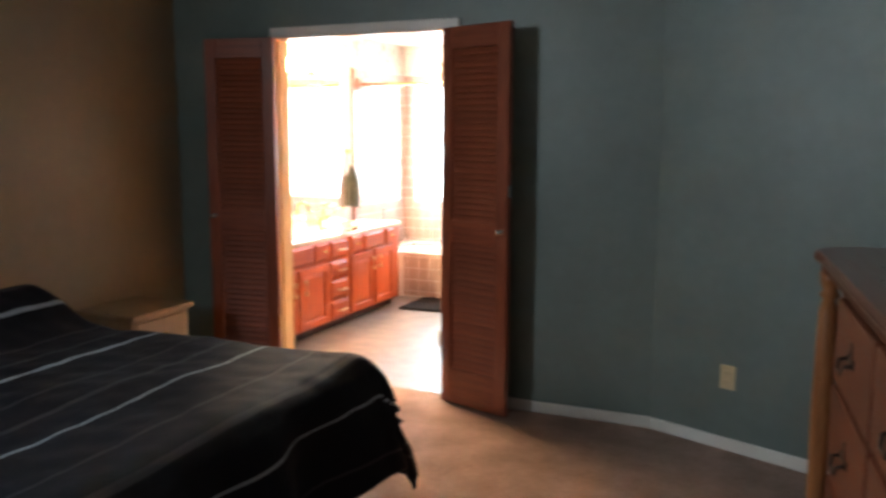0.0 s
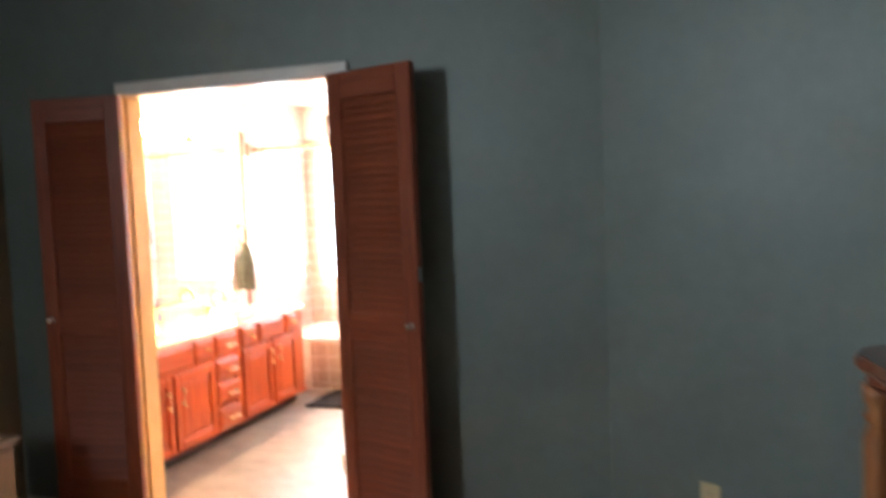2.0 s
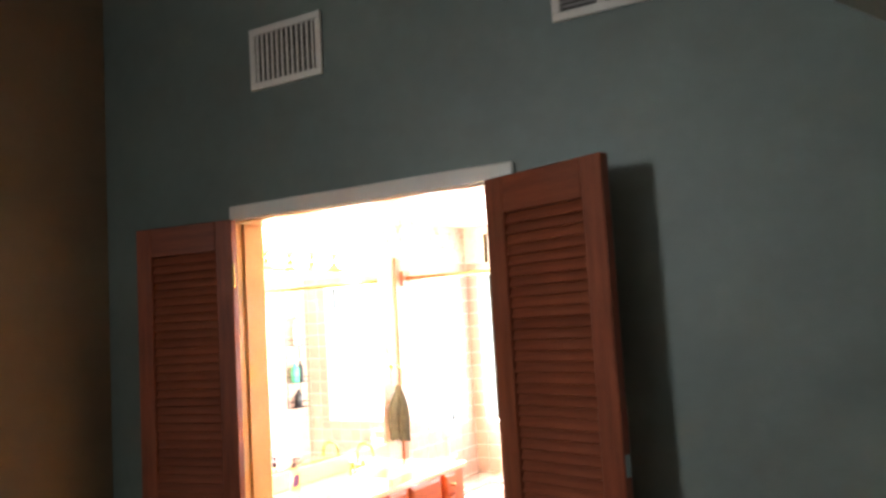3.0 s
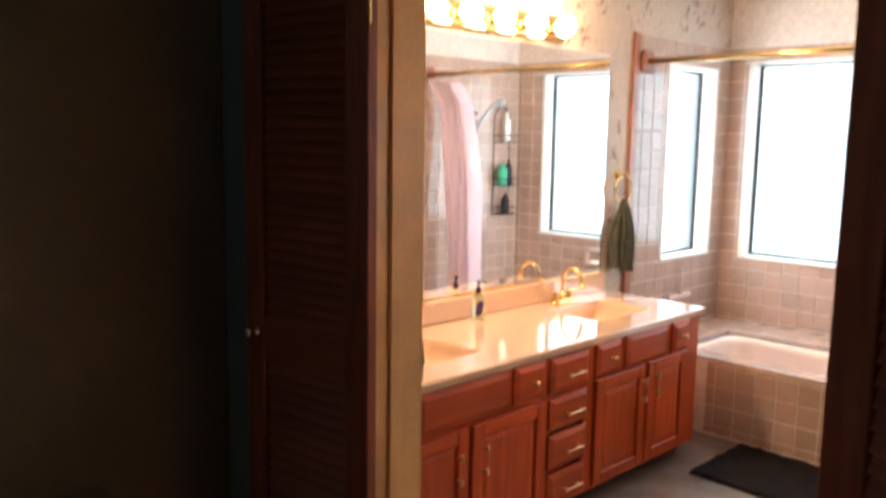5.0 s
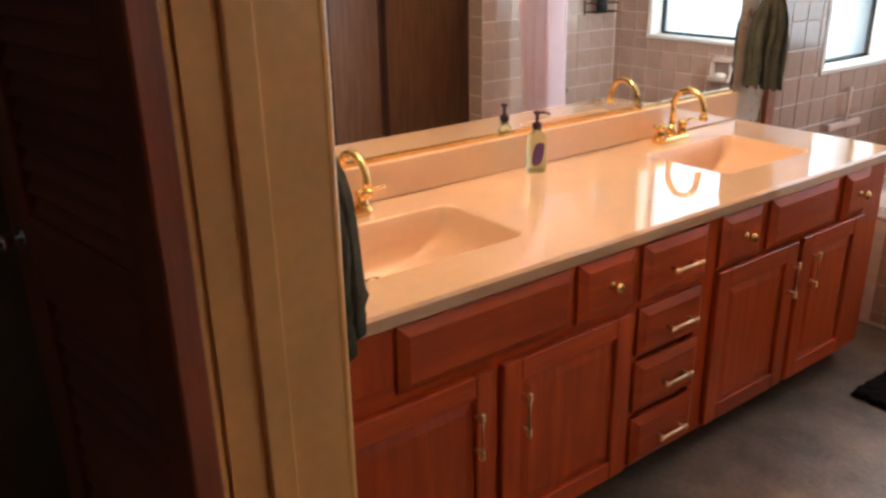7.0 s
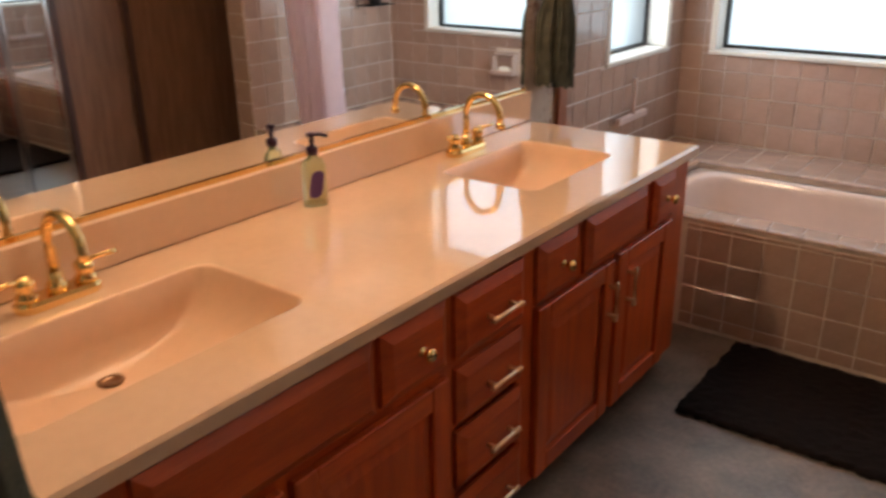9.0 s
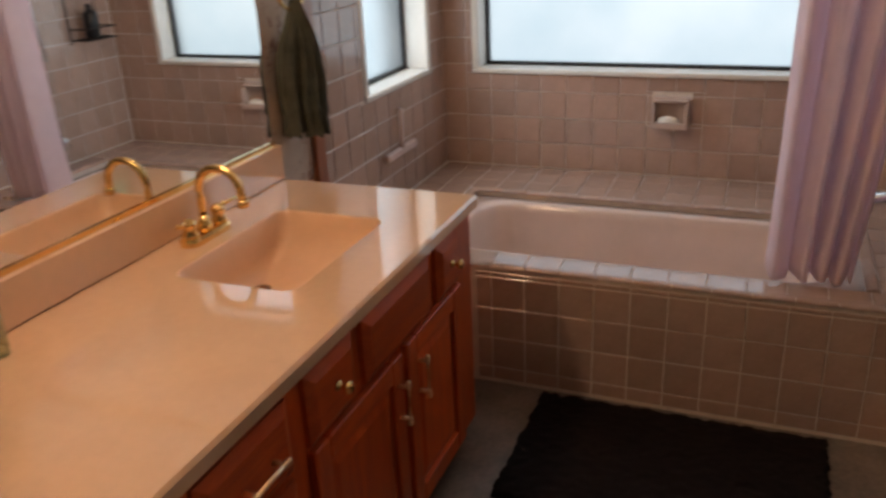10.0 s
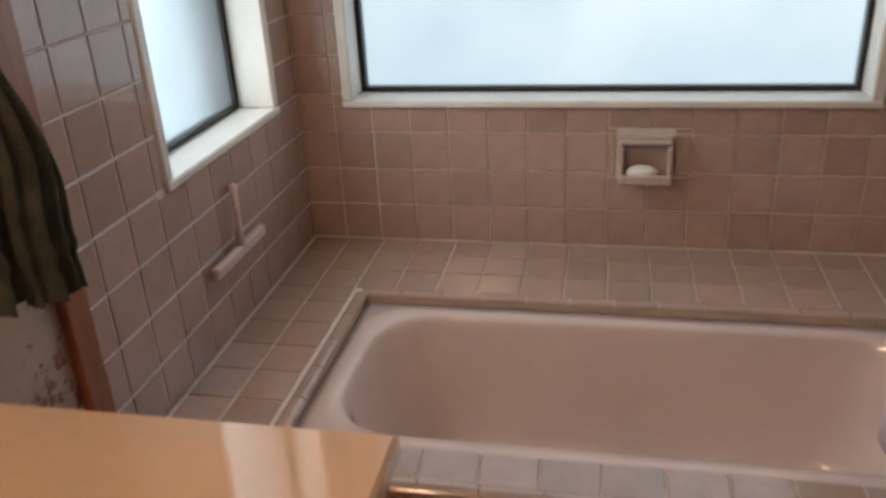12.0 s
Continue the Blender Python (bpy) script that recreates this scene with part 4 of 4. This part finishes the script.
for nm, dims in (("back_plate", (-0.08, -0.012, 0.0, 0.08, 0.0, 0.135)), ("tray", (-0.0615, -0.070, 0.004, 0.0615, -0.0122, 0.018)), ("lip", (-0.076, -0.074, 0.0042, 0.076, -0.062, 0.034)),
                 ("side", (-0.076, -0.0618, 0.004, -0.062, -0.0122, 0.114)), ("side", (0.062, -0.0618, 0.004, 0.076, -0.0122, 0.114)), ("hood", (-0.076, -0.045, 0.1145, 0.076, -0.0122, 0.130))):
    k = 0.88
    boxpart(nm, (dims[0] * k, dims[1], dims[2] * k + 0.005, dims[3] * k, dims[4], dims[5] * k + 0.005), M_CERAMIC, sd, bevel=0.004)
bm = bmesh.new()
ball(bm, (0, 0, 0), 1.0, 16)
soap = part("soap_bar", bm, M_SOAP, smooth=True)
soap.matrix_world = Matrix.Translation((0.938, YE - 0.050, 0.642)) @ Matrix.Diagonal((0.042, 0.022, 0.019, 1))
tagged(soap, "white bar of soap in the ceramic dish", "soap")

# squeegee on the side wall
sq = thing("squeegee", Matrix.Translation((0.010, 3.945, 0.592)), "pale pink plastic squeegee hanging on the tiles", "squeegee")
bm = bmesh.new()
tube(bm, [(0.014, 0.0, 0.02), (0.016, 0.004, 0.07), (0.014, 0.008, 0.165)], 0.008, 10, [0.012, 0.007, 0.010])
part("handle", bm, M_PLASTIC, sq, smooth=True)
boxpart("blade", (0.004, -0.135, -0.008, 0.024, 0.125, 0.022), M_PLASTIC, sq, bevel=0.005)
bm = bmesh.new()
tube(bm, [(0.0, 0.008, 0.15), (0.010, 0.008, 0.168), (0.020, 0.008, 0.160)], 0.004, 8)
part("hook", bm, M_CHROME, sq, smooth=True)

# ---- shower curtain and rod ----
rod = thing("curtain_rod", Matrix.Translation((0, 3.47, 1.955)), "brass shower curtain rod between wooden end blocks", "curtain rod")
bm = bmesh.new()
tube(bm, [(0.03, 0, 0), (XT - 0.03, 0, 0)], 0.016, 14)
part("pole", bm, M_GOLD, rod, smooth=True)
for x0, x1 in ((0.009, 0.032), (XT - 0.032, XT - 0.009)):
    boxpart("end_block", (x0, -0.055, -0.055, x1, 0.055, 0.055), M_STRIP, rod, "reddish wooden end block", bevel=0.006)
bm = bmesh.new()
g = []
nu, nv = 150, 36
for j in range(nv + 1):
    v = j / nv
    row = []
    for i in range(nu + 1):
        u = i / nu
        left = 1.335 - 0.015 * v + 0.13 * max(0.0, 1 - v / 0.5) ** 1.3
        x = left + (1.715 - 0.15 * v - left) * u
        amp = 0.040 + 0.022 * v
        ph = u * 2 * math.pi * 4.5
        y = 3.575 + amp * math.sin(ph + 0.5 * math.sin(v * 2.6 + u * 5)) + 0.010 * math.sin(ph * 2.3 + v * 2)
        if v < 0.12:
            y += (3.47 - 3.575) * (1 - v / 0.12)
        row.append(bm.verts.new((x + 0.012 * math.cos(ph), y, 1.915 - (1.915 - 0.425) * v + 0.006 * math.sin(u * 23))))
    g.append(row)
for j in range(nv):
    for i in range(nu):
        bm.faces.new((g[j][i], g[j][i + 1], g[j + 1][i + 1], g[j + 1][i]))
cur = part("shower_curtain", bm, M_CURTAIN, smooth=True)
tagged(cur, "pale lilac shower curtain gathered in folds by the tap wall", "curtain")
cur.modifiers.new("thickness", "SOLIDIFY").thickness = 0.002
for i in range(8):
    bm = bmesh.new()
    tube(bm, [(0, 0.022 * math.sin(radians(a)), 0.022 * math.cos(radians(a))) for a in range(0, 361, 30)], 0.002, 6)
    o = part("curtain_ring", bm, M_GOLD, cur, smooth=True)
    o.location = (1.475 + i * 0.034, 3.47, 1.942)

# ---- shower fittings on the tap wall ----
sh = thing("hand_shower", Matrix.Translation((XT, 3.80, 0)), "chrome hand shower with its hose on the tap wall", "shower")
bm = bmesh.new()
lathe(bm, [(0.03, 0), (0.03, 0.006), (0.012, 0.012)], 14, Matrix.Translation((-0.009, 0, 1.72)) @ Matrix.Rotation(radians(-90), 4, "Y"))
tube(bm, [(-0.012, 0, 1.72), (-0.10, 0.03, 1.73), (-0.15, 0.05, 1.69)], 0.011, 10)
part("arm", bm, M_CHROME, sh, smooth=True)
bm = bmesh.new()
tube(bm, [(-0.15, 0.05, 1.62), (-0.16, 0.12, 1.70), (-0.18, 0.20, 1.78)], 0.012, 10, [0.012, 0.014, 0.018])
lathe(bm, [(0.018, -0.012), (0.042, 0.010), (0.044, 0.022), (0.036, 0.026)], 16, Matrix.Translation((-0.19, 0.225, 1.79)) @ Matrix.Rotation(radians(-120), 4, "X"))
part("hand_piece", bm, M_SILVER, sh, smooth=True)
bm = bmesh.new()
tube(bm, [(-0.15, 0.05, 1.61), (-0.10, 0.03, 1.3), (-0.09, 0.06, 0.95), (-0.10, 0.12, 0.90), (-0.10, 0.10, 1.2), (-0.12, 0.06, 1.66)], 0.007, 8)
part("hose", bm, M_SILVER, sh, "grey flexible hose", smooth=True)
tp = thing("tub_tap", Matrix.Translation((XT - 0.009, 3.90, 0)), "chrome tub valve and spout on the tap wall", "tap")
bm = bmesh.new()
lathe(bm, [(0.075, 0), (0.07, 0.008), (0.03, 0.014), (0.03, 0.05), (0.024, 0.055)], 22, Matrix.Translation((0, 0, 0.70)) @ Matrix.Rotation(radians(-90), 4, "Y"))
tube(bm, [(-0.045, 0, 0.70), (-0.05, -0.04, 0.73)], 0.007, 8)
part("valve", bm, M_CHROME, tp, smooth=True)
bm = bmesh.new()
tube(bm, [(0, 0, 0.555), (-0.06, 0, 0.56), (-0.12, 0, 0.55), (-0.135, 0, 0.525)], 0.024, 14, [0.030, 0.027, 0.024, 0.020])
part("spout", bm, M_CHROME, tp, smooth=True)
cad = thing("shower_caddy", Matrix.Translation((XT - 0.012, 4.26, 0)), "dark wire corner caddy on the tap wall", "caddy")
bm = bmesh.new()
for y in (-0.09, 0.09):
    tube(bm, [(-0.004, y, 0.93), (-0.004, y, 1.70), (-0.004, y * 0.3, 1.76)], 0.004, 6)
part("uprights", bm, M_BRONZE, cad)
for z in (0.95, 1.17, 1.50):
    bm = bmesh.new()
    for zz in (z, z + 0.05):
        tube(bm, [(-0.004, -0.09, zz), (-0.11, -0.09, zz), (-0.11, 0.09, zz), (-0.004, 0.09, zz)], 0.0035, 6)
    for k in range(7):
        y = -0.075 + k * 0.025
        tube(bm, [(-0.004, y, z), (-0.11, y, z)], 0.0025, 6)
    part("basket", bm, M_BRONZE, cad)


def bottle(x, y, z, r, h, material, label):
    bm = bmesh.new()
    lathe(bm, [(r * 0.92, 0), (r, 0.006), (r, h * 0.72), (r * 0.5, h * 0.82), (r * 0.4, h * 0.83), (r * 0.4, h)], 16)
    o = part("bottle", bm, material, smooth=True)
    o.location = (x, y, z)
    tagged(o, label, "bottle", "bottles in the shower caddy")


bottle(XT - 0.065, 4.22, 1.1745, 0.038, 0.17, M_GREEN, "green plastic bottle in the shower caddy")
bottle(XT - 0.065, 4.295, 1.1745, 0.026, 0.19, M_BLACK, "dark bottle in the shower caddy")
bottle(XT - 0.065, 4.26, 1.5045, 0.030, 0.22, M_SOAP, "white bottle in the shower caddy")
bottle(XT - 0.065, 4.26, 0.9545, 0.034, 0.15, M_BLACK, "dark squat bottle in the shower caddy")

# ---- closet doors opposite the vanity ----
for y0, y1 in ((2.860, 3.225), (3.243, YE - 0.050)):
    c = tagged(thing("closet_door", Matrix.Translation((XC, y0, 0.0)), "brown wood-veneer closet door", "door", "closet doors"), kind="structure")
    boxpart("panel", (0.006, 0, 0.012, 0.040, y1 - y0, 2.06), M_CLOSET, c, bevel=0.003)
    boxpart("edge_strip", (0.0, 0, 0.012, 0.0055, 0.035, 2.06), M_DRESP, c)
for y0, y1 in ((1.545, 2.620), (2.625, 2.855)):
    c = tagged(thing("closet_door", Matrix.Translation((XC, y0, 0.0)), "sliding mirrored closet door in a slim metal frame", "door", "closet doors"), kind="structure")
    w = y1 - y0
    boxpart("glass", (0.014, 0.02, 0.04, 0.020, w - 0.02, 2.04), M_MIRROR, c, "silvered mirror glass")
    for dims in ((0.006, 0, 0.012, 0.03, 0.02, 2.06), (0.006, w - 0.02, 0.012, 0.03, w, 2.06), (0.006, 0.0205, 0.012, 0.03, w - 0.0205, 0.04), (0.006, 0.0205, 2.04, 0.03, w - 0.0205, 2.06)):
        boxpart("frame", dims, M_CHROME, c)

# ---- bath mat ----
bm = bmesh.new()
nx, ny = 110, 70
g = []
for i in range(nx + 1):
    row = []
    for j in range(ny + 1):
        x, y = 0.72 + 0.82 * i / nx, 2.865 + 0.51 * j / ny
        e = min(i, nx - i, j, ny - j)
        z = 0.004 if e == 0 else 0.020 + 0.006 * noise.noise((x * 40, y * 40, 0)) + 0.004 * noise.noise((x * 9, y * 9, 5))
        row.append(bm.verts.new((x + 0.011 * noise.noise((y * 45, x * 9, 1)), y + 0.011 * noise.noise((x * 45, y * 9, 2)), z)))
    g.append(row)
for i in range(nx):
    for j in range(ny):
        bm.faces.new((g[i][j], g[i + 1][j], g[i + 1][j + 1], g[i][j + 1]))
tagged(part("bath_mat", bm, M_MAT, smooth=True), "dark brown shaggy bath mat before the tub", "bath mat")

# ---- tiles ----
PT = 0.1065


def tile_mesh(w, h, t=0.003):
    """Cushion-edged tile lying in x and z, its face towards -y."""
    bm = bmesh.new()
    r = 0.0016
    back = [bm.verts.new(p) for p in ((0, 0, 0), (w, 0, 0), (w, 0, h), (0, 0, h))]
    mid2 = [bm.verts.new(p) for p in ((0, -t + r, 0), (w, -t + r, 0), (w, -t + r, h), (0, -t + r, h))]
    top = [bm.verts.new(p) for p in ((r, -t, r), (w - r, -t, r), (w - r, -t, h - r), (r, -t, h - r))]
    bridge(bm, back, mid2), bridge(bm, mid2, top), bm.faces.new(top)
    return mesh_of("tile", bm, M_TILE)


tile_cache = {}


def lay(parent, m, w, h, holes=(), start=(0.0, 0.0), gap=0.0040):
    """Tiles over a w by h field in the plane m, leaving out the holes (x0, z0, x1, z1)."""
    def cuts(total, first):
        c, x = [], first - PT if first > 0 else 0.0
        while x < total - 0.004:
            c.append((max(0.0, x), min(total, x + PT)))
            x += PT
        return [q for q in c if q[1] - q[0] > 0.012]

    for x0, x1 in cuts(w, start[0]):
        for z0, z1 in cuts(h, start[1]):
            pieces = [(x0, z0, x1, z1)]
            for hx0, hz0, hx1, hz1 in holes:
                kept = []
                for a0, b0, a1, b1 in pieces:
                    if a0 >= hx1 or a1 <= hx0 or b0 >= hz1 or b1 <= hz0:
                        kept.append((a0, b0, a1, b1))
                        continue
                    lo, hi = max(b0, hz0), min(b1, hz1)
                    kept += [(a0, b0, a1, hz0), (a0, hz1, a1, b1), (a0, lo, hx0, hi), (hx1, lo, a1, hi)]
                pieces = kept
            for a0, b0, a1, b1 in pieces:
                tw, th = a1 - a0 - gap, b1 - b0 - gap
                if tw < 0.009 or th < 0.009:
                    continue
                key = (round(tw, 3), round(th, 3))
                if key not in tile_cache:
                    tile_cache[key] = tile_mesh(*key)
                o = new("tile", tile_cache[key])
                o.parent = parent
                o.matrix_basis = m @ Matrix.Translation((a0 + gap / 2, 0, b0 + gap / 2))


ZT = 2.10
# end wall
lay(wall_end, Matrix.Translation((0.0, YE, DECK)), XT, ZT - DECK, [(BW[0], BW[2] - DECK, BW[1], BW[3] - DECK), (0.945 - 0.073, 0.198, 0.945 + 0.073, 0.335)], start=(0.104, 0.0))
# side wall by the narrow window: its plane faces +x
tile_backing = tagged(boxpart("tile_backing", (0.0, 3.406, 0.0, 0.004, SW[0], ZT), M_GROUT, wall_mirror))
boxpart("tile_backing", (0.0, SW[1], 0.0, 0.004, YE, ZT), M_GROUT, wall_mirror)
boxpart("tile_backing", (0.0, SW[0], 0.0, 0.004, SW[1], SW[2]), M_GROUT, wall_mirror)
boxpart("tile_backing", (0.0, SW[0], SW[3], 0.004, SW[1], ZT), M_GROUT, wall_mirror)
lay(wall_mirror, Matrix.Translation((0.003, 3.407, DECK)) @ Matrix.Rotation(radians(90), 4, "Z"), YE - 3.407 - 0.008, ZT - DECK, [(SW[0] - 3.407, SW[2] - DECK, SW[1] - 3.407, SW[3] - DECK)], start=(0.06, 0.0))
# tap wall faces -x
lay(wall_tap, Matrix.Translation((XT, YE - 0.008, DECK)) @ Matrix.Rotation(radians(-90), 4, "Z"), YE - YA - 0.008, ZT - DECK)
lay(wall_tap, Matrix.Translation((XT, YA, 0.01)), XT2 - XT, ZT - 0.01)
# deck: tiles lie flat, face up
flat = Matrix.Rotation(radians(-90), 4, "X")


def lay_flat(x0, y0, x1, y1, start=(0, 0)):
    lay(tub_deck, Matrix.Translation((x0, y0, DZ0)) @ flat, x1 - x0, y1 - y0, (), start)


lay_flat(0.010, TY1 + 0.032, XT - 0.010, YE - 0.009, (0.104, 0))
lay_flat(0.010, TY0 - 0.002, TX0 - 0.03, TY1 + 0.032, (0, 0))
lay_flat(0.010, YA + 0.034, XT - 0.010, TY0 - 0.003, (0.104, 0))
lay_flat(TX1 + 0.03, TY0 - 0.03, XT - 0.010, TY1 + 0.032, (0, 0))
# apron
lay(tub_deck, Matrix.Translation((0.50, YA + 0.008, 0.012)), XT - 0.51, DECK - 0.03, (), start=(0.05, 0.045))
# rounded cap tiles round the tub and along the apron's edge
bm = bmesh.new()
n = 8
prof = [(0.018 * math.cos(math.pi * k / n), 0.011 * math.sin(math.pi * k / n)) for k in range(n + 1)]


def cap_mesh(length):
    bm = bmesh.new()
    a = [bm.verts.new((0, -p[0], p[1])) for p in prof]
    b = [bm.verts.new((length, -p[0], p[1])) for p in prof]
    for i in range(n):
        bm.faces.new((a[i], a[i + 1], b[i + 1], b[i]))
    bm.faces.new(a[::-1]), bm.faces.new(b)
    return mesh_of("cap_tile", bm, M_TILE)


bm.free()
cap = cap_mesh(PT - 0.003)


def cap_run(x0, y0, x1, y1, z):
    d = Vector((x1 - x0, y1 - y0, 0))
    k = max(1, round(d.length / PT))
    for i in range(k):
        o = new("cap_tile", cap)
        o.parent = tub_deck
        o.matrix_basis = Matrix.Translation(Vector((x0, y0, z)) + d * (i / k)) @ Matrix.Rotation(math.atan2(d.y, d.x), 4, "Z") @ Matrix.Diagonal((d.length / k / PT, 1, 1, 1))


cap_run(TX0 - 0.012, TY1 + 0.012, TX1 + 0.012, TY1 + 0.012, DZ0)
cap_run(TX0 - 0.012, TY0, TX0 - 0.012, TY1, DZ0)
cap_run(TX1 + 0.012, TY0, TX1 + 0.012, TY1, DZ0)
cap_run(0.010, YA + 0.018, XT - 0.010, YA + 0.018, DZ0)
